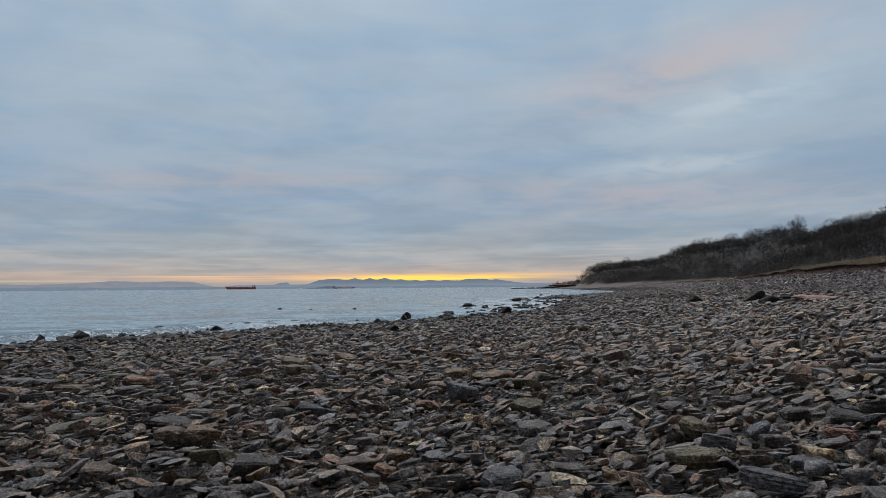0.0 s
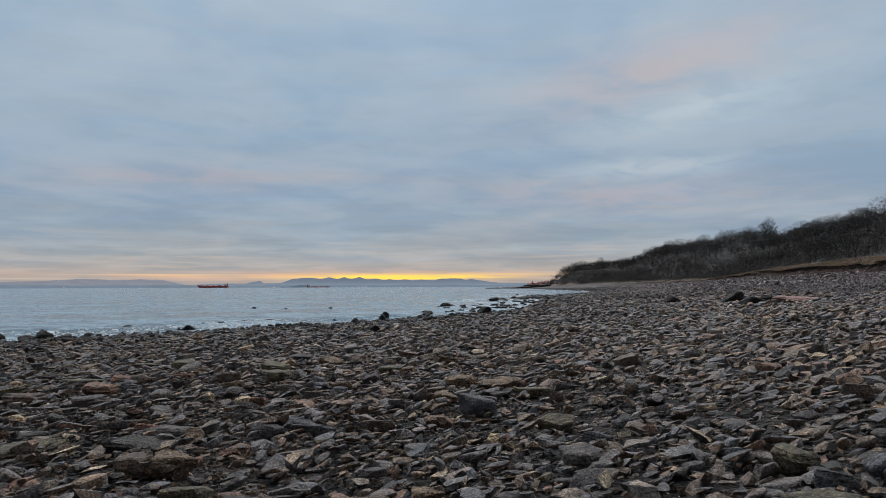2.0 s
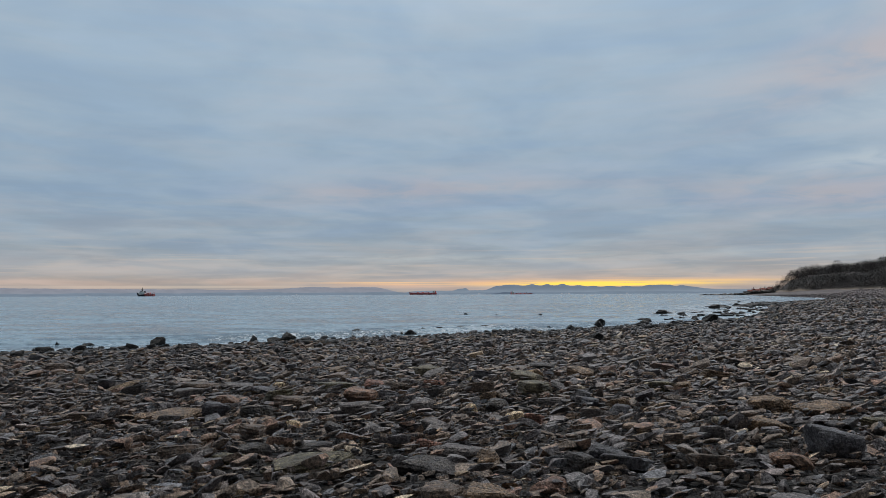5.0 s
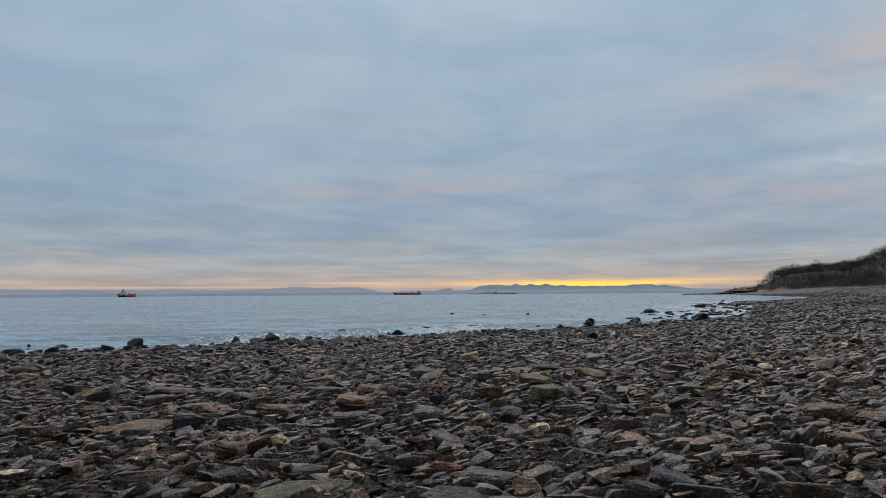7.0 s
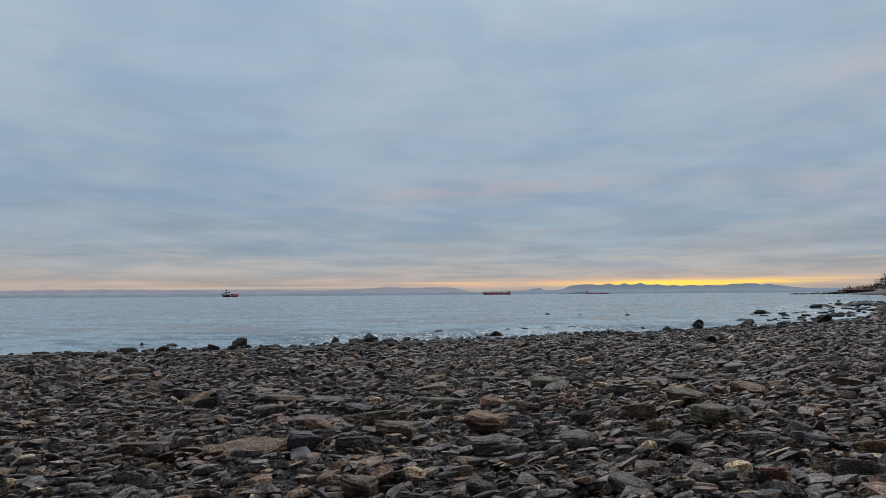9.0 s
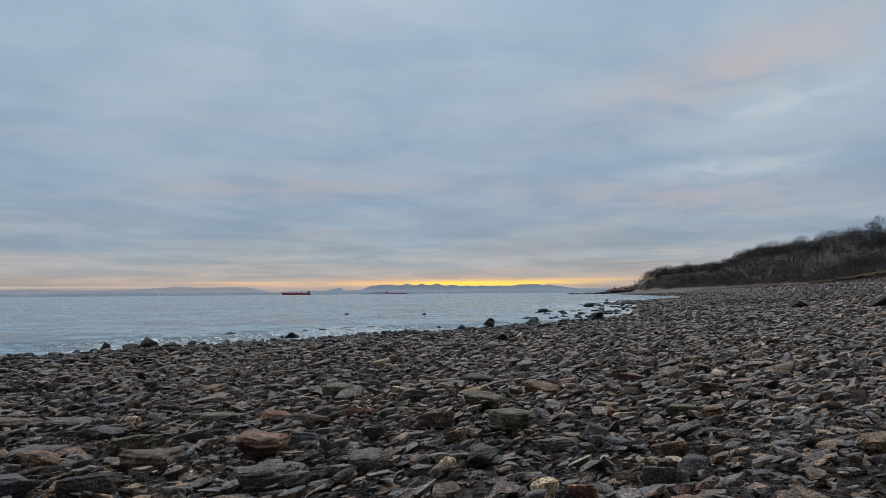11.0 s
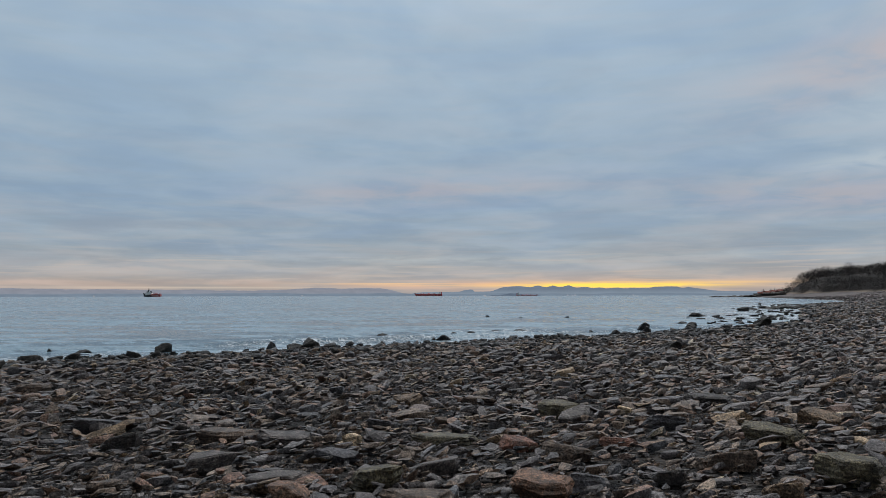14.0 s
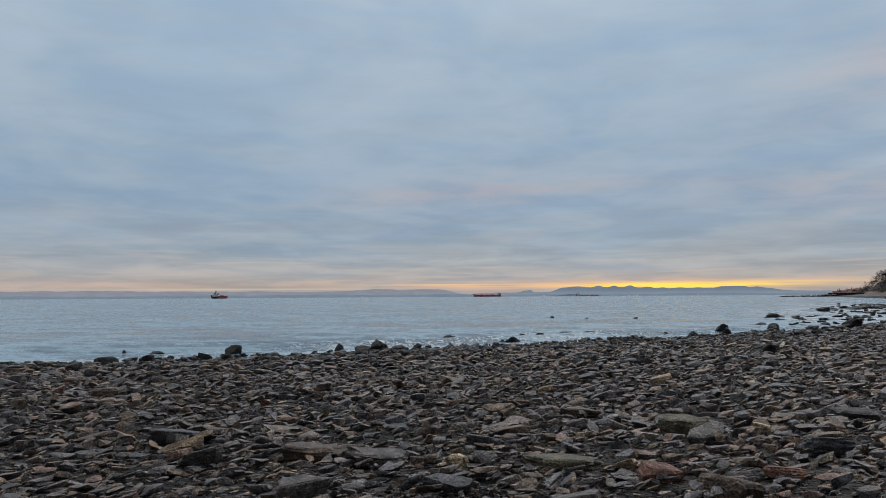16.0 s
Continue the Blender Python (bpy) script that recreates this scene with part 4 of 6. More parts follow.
# ---------------------------------------------------------------- bare trees
def bare_tree(seed, height, spread, twigs):
    """Trunk with limbs, and a crown of fine bare twigs."""
    rng = random.Random(seed)
    tv, tf, cv, cf, ends = [], [], [], [], []
    fork = height * rng.uniform(0.22, 0.34)
    lean = np.array([rng.uniform(-0.12, 0.12), rng.uniform(-0.12, 0.12), 1.0])
    base, mid = np.zeros(3), lean * fork
    tube(tv, tf, base - (0, 0, 0.8), mid, 0.017 * height, 0.011 * height, 6)
    for k in range(rng.randint(5, 7)):
        q = k * 2.4 + rng.uniform(-0.5, 0.5)
        out = rng.uniform(0.25, 1.0)
        a = mid * rng.uniform(0.75, 1.0)
        b = a + np.array([math.cos(q) * out * spread * 0.27, math.sin(q) * out * spread * 0.27, (height - fork) * rng.uniform(0.30, 0.52)])
        c = b + np.array([math.cos(q) * out * spread * 0.2 + rng.uniform(-0.4, 0.4), math.sin(q) * out * spread * 0.2 + rng.uniform(-0.4, 0.4), (height - fork) * rng.uniform(0.22, 0.40)])
        tube(tv, tf, a, b, 0.008 * height, 0.005 * height, 4)
        tube(tv, tf, b, c, 0.005 * height, 0.003 * height, 4)
        ends += [(a, b), (b, c), (b, c)]
    top = height * rng.uniform(0.60, 0.66)
    for k in range(twigs):
        a, b = ends[rng.randrange(len(ends))]
        s = a + (b - a) * rng.uniform(0.2, 1.0)
        q, up, out = rng.uniform(0, 6.28), rng.uniform(-0.55, 1.0), rng.uniform(0.55, 1.0) ** 0.5
        flat = math.sqrt(max(0.0, 1 - up * up))
        rim = np.array([math.cos(q) * flat * spread * 0.5 * out, math.sin(q) * flat * spread * 0.5 * out, top + up * out * (height - top)])
        d = rim - s
        if np.linalg.norm(d) > 0.30 * height:
            s = rim - d / np.linalg.norm(d) * height * rng.uniform(0.06, 0.17)
        sliver(cv, cf, s, rim, 0.027)
        for j in range(5):
            u = s + (rim - s) * rng.uniform(0.45, 0.95)
            g = d / (np.linalg.norm(d) + 0.01) * 0.6 + np.array([rng.uniform(-1, 1), rng.uniform(-1, 1), rng.uniform(-0.5, 1.0)])
            sliver(cv, cf, u, u + g / np.linalg.norm(g) * height * rng.uniform(0.04, 0.075), 0.019)
    return (np.array(tv), np.array(tf)), (np.array(cv), np.array(cf))


def rounded_light(me_, outward):
    """Lets a bare crown catch the light as one rounded mass: its twigs face out from the middle."""
    me_.normals_split_custom_set_from_vertices(outward.astype(np.float32))


def outward_from(v, f, centre):
    """Unit ways out from the middle of a crown, and its triangles turned to face that way."""
    n = v - centre
    n = n / (np.linalg.norm(n, axis=-1, keepdims=True) + 1e-6)
    a, b, c = v[f[:, 0]], v[f[:, 1]], v[f[:, 2]]
    back_ = (np.cross(b - a, c - a) * n[f[:, 0]]).sum(1) < 0
    f = f.copy()
    f[back_] = f[back_][:, ::-1]
    return n, f


def tree_thing(seed, height, spread, twigs):
    t, c = bare_tree(seed, height, spread, twigs)
    tree = tagged(new("tree"), "bare winter tree with dark twiggy crown on the slope", "tree", group="trees on the wooded slope")
    for nm, (v, f), mat in (("trunk", t, M_BARK), ("crown", c, M_TWIG)):
        if nm == "crown":
            n, f = outward_from(v, f, np.array([0, 0, 0.48 * height]))
        me_ = mesh_of(nm, v, f, mat, nm == "crown")
        if nm == "crown":
            rounded_light(me_, n)
        new(nm, me_).parent = tree
    return tree


def along_bank(y, inland):
    """A point inland of the bank at about that northing."""
    k = int(np.argmin(np.abs(BANK[:, 1] - y)))
    a, b = BANK[max(k - 1, 0)], BANK[min(k + 1, len(BANK) - 1)]
    way = (b - a) / np.linalg.norm(b - a)
    p = BANK[k] + way * ((y - BANK[k][1]) / max(way[1], 0.2))
    return p[0] + way[1] * inland, p[1] - way[0] * inland


rng = random.Random(5)
protos = [tree_thing(11 + k, 8.6, 7.6 + 0.9 * (k % 3), 240) for k in range(8)]
spots = []
for k in range(270):
    y = 40 + 800 * (k / 270) ** 1.45 + rng.uniform(-4, 4)
    row = k % 3
    inland = (rng.uniform(12, 17), rng.uniform(26, 36), rng.uniform(42, 58))[row]
    spots.append((y, inland, rng.uniform(0.85, 1.22) * (0.82 if row == 0 else 0.96) * (1 + 0.35 * float(smooth(y, 250, 600)))))
for k, (y, inland, size) in enumerate(spots):
    x, y = along_bank(y, inland)
    m = pose(x, y, float(land(x, y)[0]), 0, 0, rng.uniform(0, 360)) @ Matrix.Diagonal((size, size, size * rng.uniform(0.9, 1.15), 1))
    if k < len(protos):
        protos[k].matrix_basis = m
    else:
        o = copy_thing(protos[k % len(protos)], m)
        o.matrix_basis = m
tall = tree_thing(77, 18.0, 8.5, 300)
tall["label"] = "tall open-crowned bare tree above the other trees"
tx, ty = 193, 341
tall.matrix_basis = pose(tx, ty, float(land(tx, ty)[0]) - 0.3)


def scrub(seed, sticks, thick=1.0):
    """A bare crown: fine twigs bursting out of several rounded heads."""
    r2 = np.random.RandomState(seed)
    heads = []
    for k in range(9):
        q, up = k * 2.4 + r2.uniform(-0.4, 0.4), (0.98, 0.75, 0.6, 0.5, 0.25, 0.1, -0.1, -0.4, -0.7)[k]
        flat_ = math.sqrt(1 - up * up)
        heads.append((0.34 * flat_ * math.cos(q), 0.34 * flat_ * math.sin(q), 0.34 + 0.34 * up))
    heads = np.array(heads)
    own = heads[r2.randint(0, 9, 12 * sticks)]
    way = r2.normal(size=own.shape) + (0, 0, 0.35)
    way /= np.linalg.norm(way, axis=1)[:, None]
    tip = own + way * r2.uniform(0.09, 0.20, len(own))[:, None]
    outer = np.array([np.linalg.norm(tip - h, axis=1) for h in heads]).min(0) > 0.085
    tip, way = tip[outer][:sticks], way[outer][:sticks]
    bend = way + 0.45 * r2.normal(size=tip.shape)
    root = tip - bend / np.linalg.norm(bend, axis=1)[:, None] * r2.uniform(0.06, 0.14, len(tip))[:, None]
    across = np.cross(tip - root, r2.normal(size=tip.shape))
    across *= (thick * r2.uniform(0.0032, 0.0062, len(tip)) / (np.linalg.norm(across, axis=1) + 1e-6))[:, None]
    v = np.stack([root - across, root + across, tip], 1).reshape(-1, 3)
    face = way + 1.6 * (tip - (0, 0, 0.30))
    return v, np.arange(len(v)).reshape(-1, 3), np.repeat(face, 3, axis=0)


def turns(yaw, tilt, way):
    """Turn matrices: about z by yaw, then leaning by tilt towards way."""
    cy, sy_ = np.cos(yaw), np.sin(yaw)
    zero, one = np.zeros_like(yaw), np.ones_like(yaw)
    rz = np.stack([np.stack([cy, -sy_, zero], -1), np.stack([sy_, cy, zero], -1), np.stack([zero, zero, one], -1)], 1)
    ax, ay = -np.sin(way), np.cos(way)
    c, s_ = np.cos(tilt), np.sin(tilt)
    rt = np.stack([np.stack([c + ax * ax * (1 - c), ax * ay * (1 - c), ay * s_], -1), np.stack([ax * ay * (1 - c), c + ay * ay * (1 - c), -ax * s_], -1), np.stack([-ay * s_, ax * s_, c], -1)], 1)
    return rt @ rz


def strewn(name, protos_, places, sizes, yaw, tilt, way, mat, smooth_faces=False, tones=None):
    """One mesh of many pieces, each a shape scaled, turned and set down. A shape may bring the ways that its corners face."""
    verts, faces, ways, shades, n = [], [], [], [], 0
    rot = turns(yaw, tilt, way)
    for k, (v, f, *own) in enumerate(protos_):
        sel = np.arange(k, len(places), len(protos_))
        if not len(sel):
            continue
        q = np.einsum("nij,nvj->nvi", rot[sel], v[None] * sizes[sel][:, None, :]) + places[sel][:, None, :]
        fs = (f[None] + (np.arange(len(sel)) * len(v))[:, None, None]).reshape(-1, 3)
        if own:
            out = np.einsum("nij,nvj->nvi", rot[sel], own[0][None] / sizes[sel][:, None, :]).reshape(-1, 3)
            flat_q = q.reshape(-1, 3)
            e1, e2 = flat_q[fs[:, 1]] - flat_q[fs[:, 0]], flat_q[fs[:, 2]] - flat_q[fs[:, 0]]
            back_ = (np.cross(e1, e2) * out[fs[:, 0]]).sum(1) < 0
            fs[back_] = fs[back_][:, ::-1]
            ways.append(out / np.linalg.norm(out, axis=1)[:, None])
            shades.append(np.repeat(tones[sel], len(v)))
        verts.append(q.reshape(-1, 3))
        faces.append(fs + n)
        n += len(sel) * len(v)
    me_ = mesh_of(name, np.concatenate(verts), np.concatenate(faces), mat, smooth_faces)
    if ways:
        rounded_light(me_, np.concatenate(ways))
        number_layer(me_, "tone", np.concatenate(shades))
    return new(name, me_)


R = np.random.RandomState(3)
N = 2600
ys = 25 + 880 * R.rand(N) ** 1.25
start = np.interp(ys, [200, 330], [9.3, 1.8])
zone = R.rand(N)
ins = start + np.where(zone < 0.24, 9 * R.rand(N), np.where(zone < 0.82, 1 + 50 * R.rand(N), 36 + 20 * R.rand(N)))
xy = np.array([along_bank(a, b) for a, b in zip(ys, ins)])
hs = np.interp(ins - start, [0, 4.5, 10.5], [2.4, 3.8, 6.0]) * (0.6 + 0.6 * R.rand(N)) * np.interp(ys, [25, 300, 600, 900], [0.95, 1.3, 1.8, 2.2])
tone = 0.72 + 0.55 * R.rand(N) ** 1.3 + 0.25 * (ins < start + 8.5)
for some, sticks, thick in ((ys < 380, 310, 1.0), (ys >= 380, 170, 1.45)):
    n, h = some.sum(), hs[some]
    wood = strewn("woodland", [scrub(k, sticks, thick) for k in range(10)], np.column_stack([xy[some], land(*xy[some].T) - 0.4]), np.column_stack([h * 1.35, h * 1.35, h]), R.rand(n) * 6.28, R.rand(n) * 0.15, R.rand(n) * 6.28, M_SCRUB, True, tone[some])
    tagged(wood, "dense bare grey-brown woodland thicket covering the slope", "woodland", kind="stuff")


# ---------------------------------------------------------------- grass on the bank
def tuft(seed):
    rng2 = random.Random(seed)
    v, f = [], []
    for k in range(9):
        q, out = rng2.uniform(0, 6.28), rng2.uniform(0.1, 0.5)
        a = np.array([rng2.uniform(-0.25, 0.25), rng2.uniform(-0.25, 0.25), 0.0])
        b = a + np.array([math.cos(q) * out, math.sin(q) * out, rng2.uniform(0.6, 1.0)])
        w_ = np.array([-math.sin(q), math.cos(q), 0]) * 0.05
        n = len(v)
        v += [a - w_, a + w_, b]
        f.append((n, n + 1, n + 2))
    return np.array(v), np.array(f)


N = 9500
ys = 18 + 330 * R.rand(N) ** 1.9
foot_xy = np.array([along_bank(a, 0.0) for a in ys])
cx, cy = foot_xy.T
wig = 1.5 * ripple(cx, cy, 8.0, 2.0) + 0.7 * ripple(cx, cy, 2.4) + 0.35 * ripple(cx, cy, 0.8, 1.0)
back = 9.0 * R.rand(N) ** 1.7
xy = np.array([along_bank(a, b) for a, b in zip(ys, wig * (1 - back / 9.5) - 0.92 + back)])
top_xy = np.array([along_bank(a, 9.0) for a in ys])
rim = land(*top_xy.T) - GRADE * 9 + 0.22 * ripple(cx, cy, 3.0, 5.0) + 0.12 * ripple(cx, cy, 0.9, 2.0)
hs = 0.28 + 0.4 * R.rand(N)
g = strewn("grass", [tuft(k) for k in range(8)], np.column_stack([xy, rim + GRADE * np.maximum(back - 0.92, 0) - 0.05]), np.column_stack([hs, hs, hs]), R.rand(N) * 6.28, R.rand(N) * 0.5, R.rand(N) * 6.28, M_GRASS)
tagged(g, "straw-coloured dead grass along the bank top", "grass", kind="stuff")


# ---------------------------------------------------------------- stones
def chip(seed, flat=True, detail=1, squat=False):
    """An angular slab or lump about one unit long, as places and triangles. detail: 0 crumb, 1 plain, 2 worn."""
    r = random.Random(seed)
    n = r.randint(4, 5) if detail == 0 else r.randint(5, 7)
    bm = bmesh.new()
    q0 = r.uniform(0, 6.28)
    ring = [(q0 + 2 * math.pi * (k + r.uniform(-0.36, 0.36)) / n, r.uniform(0.33, 0.56)) for k in range(n)]
    lean = (r.uniform(-0.5, 0.5), r.uniform(-0.5, 0.5))
    if detail == 0:
        levels = [(-0.5, r.uniform(0.75, 1.0)), (0.5, r.uniform(0.55, 0.95))]
    elif detail == 1:
        levels = [(-0.5, 0.62), (r.uniform(0.1, 0.35), 1.0), (0.5, r.uniform(0.7, 0.92))]
    elif squat:
        levels = [(-0.5, 0.92), (-0.1, 1.0), (r.uniform(0.15, 0.3), 0.97), (0.42, r.uniform(0.84, 0.93)), (0.5, r.uniform(0.6, 0.82))]
    else:
        levels = [(-0.5, 0.5), (-0.15, 0.8), (r.uniform(0.15, 0.3), 1.0), (0.42, r.uniform(0.88, 0.97)), (0.5, r.uniform(0.6, 0.85))]
    cx, cy = r.uniform(-0.12, 0.12), r.uniform(-0.12, 0.12)
    for z, k in levels:
        for q, d in ring:
            d2 = d * k * r.uniform(0.90, 1.06)
            x, y = d2 * math.cos(q) + cx * z, d2 * math.sin(q) + cy * z
            bm.verts.new((x, y, z * (1 if flat else math.sqrt(max(0.1, 1 - 1.1 * d2 * d2))) + (lean[0] * x + lean[1] * y) * (z > 0.25)))
    bmesh.ops.convex_hull(bm, input=bm.verts[:])
    bmesh.ops.delete(bm, geom=[v for v in bm.verts if not v.link_faces], context="VERTS")
    bmesh.ops.triangulate(bm, faces=bm.faces[:])
    bmesh.ops.recalc_face_normals(bm, faces=bm.faces[:])
    bm.verts.index_update()
    v = np.array([w_.co[:] for w_ in bm.verts])
    f = np.array([[w_.index for w_ in t.verts] for t in bm.faces])
    bm.free()
    return v, f


def crushed(seed, corners):
    """A wedge or block of crushed rock: the hull of a few scattered corners, flattened above and below."""
    r = random.Random(seed)
    bm = bmesh.new()
    lean = (r.uniform(-0.4, 0.4), r.uniform(-0.4, 0.4))
    for k in range(corners):
        q, u = 2 * math.pi * (k * 0.618 + r.uniform(-0.1, 0.1)), r.uniform(-1, 1)
        z = 0.5 * math.copysign(abs(u) ** 0.55, u)
        d = (1 - abs(u) ** 3.0) ** 0.5 * r.uniform(0.43, 0.54)
        x, y = d * math.cos(q), d * math.sin(q)
        bm.verts.new((x, y, z + (lean[0] * x + lean[1] * y) * (z > 0)))
    bmesh.ops.convex_hull(bm, input=bm.verts[:])
    bmesh.ops.delete(bm, geom=[v for v in bm.verts if not v.link_faces], context="VERTS")
    bmesh.ops.triangulate(bm, faces=bm.faces[:])
    bmesh.ops.recalc_face_normals(bm, faces=bm.faces[:])
    bm.verts.index_update()
    v = np.array([w_.co[:] for w_ in bm.verts])
    f = np.array([[w_.index for w_ in t.verts] for t in bm.faces])
    bm.free()
    return (v - (v.max(0) + v.min(0)) / 2) / (v.max(0) - v.min(0)), f


def broken(seed, cuts, amount=0.03, flat=True, squat=False):
    """A chipped, layered stone: an angular block, cut finer and broken up along its beds."""
    r = np.random.RandomState(seed)
    v, f = chip(seed, flat, 2, squat)
    bm = bmesh.new()
    vs = [bm.verts.new(c) for c in v]
    for t in f:
        bm.faces.new([vs[k] for k in t])
    for _ in range(cuts):
        bmesh.ops.subdivide_edges(bm, edges=bm.edges[:], cuts=1, use_grid_fill=True)
    bmesh.ops.triangulate(bm, faces=bm.faces[:])
    bm.normal_update()
    bm.verts.index_update()
    p = np.array([c.co[:] for c in bm.verts])
    n = np.array([c.normal[:] for c in bm.verts])
    f = np.array([[c.index for c in t.verts] for t in bm.faces])
    bm.free()
    waves = sum(np.sin(p @ (r.normal(size=3) * k) + r.rand() * 6) / k**0.8 for k in (4, 7, 12, 20, 31))
    beds = np.sin(p[:, 2] * r.uniform(16, 26) + 2.0 * np.sin(p[:, 0] * 3 + r.rand() * 6)) * (np.abs(n[:, 2]) < 0.75)
    at = r.uniform(-50, 50, 3)
    worn = np.array([noise.fractal(Vector(q * 3.2 + at), 0.7, 2.1, 5) for q in p])
    p = p + n * (amount * 1.1 * waves + amount * 0.55 * beds + amount * 2.6 * worn)[:, None] * np.array([1, 1, 1.3])
    size = p.max(0) - p.min(0)
    return (p - (p.max(0) + p.min(0)) / 2) / size, f


def wedged(shape, seed):
    """The same stone sheared and thinned towards one end."""
    r = np.random.RandomState(seed)
    v, f = shape
    v = v.copy()
    v[:, 0] += v[:, 2] * r.uniform(-0.45, 0.45)
    v[:, 1] += v[:, 2] * r.uniform(-0.1, 0.5)
    q = r.rand() * 6.28
    v[:, 2] *= 1 - 0.8 * (v[:, 0] * math.cos(q) + v[:, 1] * math.sin(q)) * r.uniform(0.4, 1.0)
    return (v - (v.max(0) + v.min(0)) / 2) / (v.max(0) - v.min(0)), f


SLABS = [broken(40 + k, 2, 0.011 + 0.004 * (k % 3), k % 3 > 0, True) for k in range(16)]
ROCKS = [wedged(rock(640 + k, 4, 70, 9 + k % 4, 0.03), k) if k % 3 else broken(40 + k, 2, 0.02, k % 2 == 0) for k in range(18)]
ROUNDED = [rock(140 + k, 4, 20, 11 + k % 3, 0.04) for k in range(6)]
BOULDERS = [rock(90 + k, 4, 18, 12 + k % 4, 0.05, free=True) for k in range(12)]
KNOWN_SPOTS = []


def marked_stone(x, y, long_, deep, high, turn, kind):
    mat, label, shape = KIND[kind]
    k = len(KNOWN_SPOTS)
    v, f = ROUNDED[k % len(ROUNDED)] if (kind == "slate" and high > 0.22) or kind == "cream" else ROCKS[(k * 5 + shape) % len(ROCKS)] if high > 0.5 * long_ else SLABS[(k * 5 + shape) % len(SLABS)]
    if kind == "cream":
        long_, deep = 0.82 * long_, 0.82 * deep
    s = np.array([long_ * 1.08, deep * 1.15, max(high * (1.4 if kind == "cream" else 1.15), 0.24 * long_)])
    me_ = mesh_of("stone", v * s, f, mat, True)
    me_.set_sharp_from_angle(angle=radians(24))
    ob = tagged(new("stone", me_), label, "stone", group="large stones on the beach")
    ob.matrix_world = pose(x, y, float(land(x, y)[0]) + high * 0.86 + 0.06 - s[2] / 2, 5 * math.sin(k * 1.7), 6 * math.cos(k * 2.3), turn + 12 * math.sin(k))
    KNOWN_SPOTS.append((x, y, 0.2 * long_ + 0.26 * deep))
    return ob


def shore_rock(x, y, long_, deep, high, turn):
    k = len(KNOWN_SPOTS)
    v, f = BOULDERS[int(abs(31 * x + 17 * y)) % len(BOULDERS)]
    floor_ = float(land(x, y)[0])
    s = np.array([long_ * 1.08, deep * 1.15, high * 1.25 + 0.22])
    ob = tagged(new("rock", mesh_of("rock", v * s, f, M_SHORE, False)), "dark wet rock at the waterline" if floor_ < 0.6 else "large dark boulder lying on the upper beach", "rock", group="rocks along the shore")
    ob.matrix_world = pose(x, y, max(floor_, 0.0) + high - s[2] / 2, 7 * math.sin(k), 7 * math.cos(k * 1.3), turn + 40 * math.sin(k * 2.0))
    KNOWN_SPOTS.append((x, y, 0.3 * long_))
    return ob


marked_stone(0.14, 8.02, 0.43, 0.31, 0.24, -11, "slate")
marked_stone(-2.66, 9.64, 0.25, 0.18, 0.11, 6, "cream")
marked_stone(-2.43, 9.47, 0.23, 0.16, 0.11, 4, "red")
marked_stone(-6.61, 9.90, 0.34, 0.24, 0.21, 33, "slate")
marked_stone(-7.09, 9.79, 0.99, 0.50, 0.10, 36, "tan")
marked_stone(-7.13, 11.07, 0.33, 0.23, 0.17, 32, "orange")
marked_stone(-6.02, 10.95, 0.56, 0.28, 0.17, 26, "brown")
marked_stone(-4.10, 7.30, 0.77, 0.38, 0.06, 25, "olive")
marked_stone(-2.94, 7.09, 0.63, 0.31, 0.07, 12, "black")
marked_stone(-2.90, 7.60, 0.49, 0.24, 0.08, 11, "grey")
marked_stone(-2.58, 7.32, 0.18, 0.12, 0.10, 7, "tan")
marked_stone(-1.65, 7.70, 0.30, 0.15, 0.09, -4, "slate")
marked_stone(-1.87, 7.31, 0.24, 0.17, 0.12, -1, "black")
marked_stone(-2.70, 12.36, 0.50, 0.36, 0.21, 4, "olive")
marked_stone(-3.62, 12.63, 0.49, 0.24, 0.17, 9, "brown")
marked_stone(-3.07, 10.85, 0.28, 0.20, 0.15, 8, "black")
marked_stone(-3.35, 10.62, 0.19, 0.14, 0.10, 10, "cream")
marked_stone(-0.89, 7.48, 0.35, 0.17, 0.10, -13, "brown")
marked_stone(-0.66, 8.58, 0.29, 0.21, 0.11, -13, "grey")
marked_stone(-0.14, 8.94, 0.36, 0.18, 0.10, -16, "tan")
marked_stone(0.22, 10.59, 0.46, 0.23, 0.15, -16, "tan")
marked_stone(0.86, 10.64, 0.45, 0.22, 0.13, -20, "tan")
marked_stone(-5.25, 8.41, 0.27, 0.20, 0.12, 30, "brown")
marked_stone(-4.70, 7.46, 0.28, 0.14, 0.11, 30, "black")
marked_stone(-4.84, 7.23, 0.27, 0.13, 0.08, 32, "olive")
marked_stone(-3.23, 7.94, 0.24, 0.12, 0.08, 13, "red")
marked_stone(-5.06, 8.97, 0.18, 0.09, 0.07, 26, "cream")
marked_stone(-5.60, 13.37, 0.39, 0.20, 0.14, 19, "red")
marked_stone(-5.48, 7.53, 0.42, 0.21, 0.12, 36, "brown")
marked_stone(-7.32, 9.42, 0.21, 0.15, 0.11, 38, "tan")
marked_stone(-8.18, 9.40, 0.54, 0.27, 0.12, 43, "brown")
marked_stone(-6.16, 10.19, 0.43, 0.21, 0.15, 29, "black")
marked_stone(-4.26, 7.70, 0.33, 0.16, 0.08, 24, "black")
marked_stone(-0.36, 7.57, 0.18, 0.13, 0.11, -18, "orange")
marked_stone(-1.50, 10.12, 0.24, 0.17, 0.13, -4, "slate")
marked_stone(-2.37, 6.06, 0.34, 0.24, 0.15, 18, "tan")
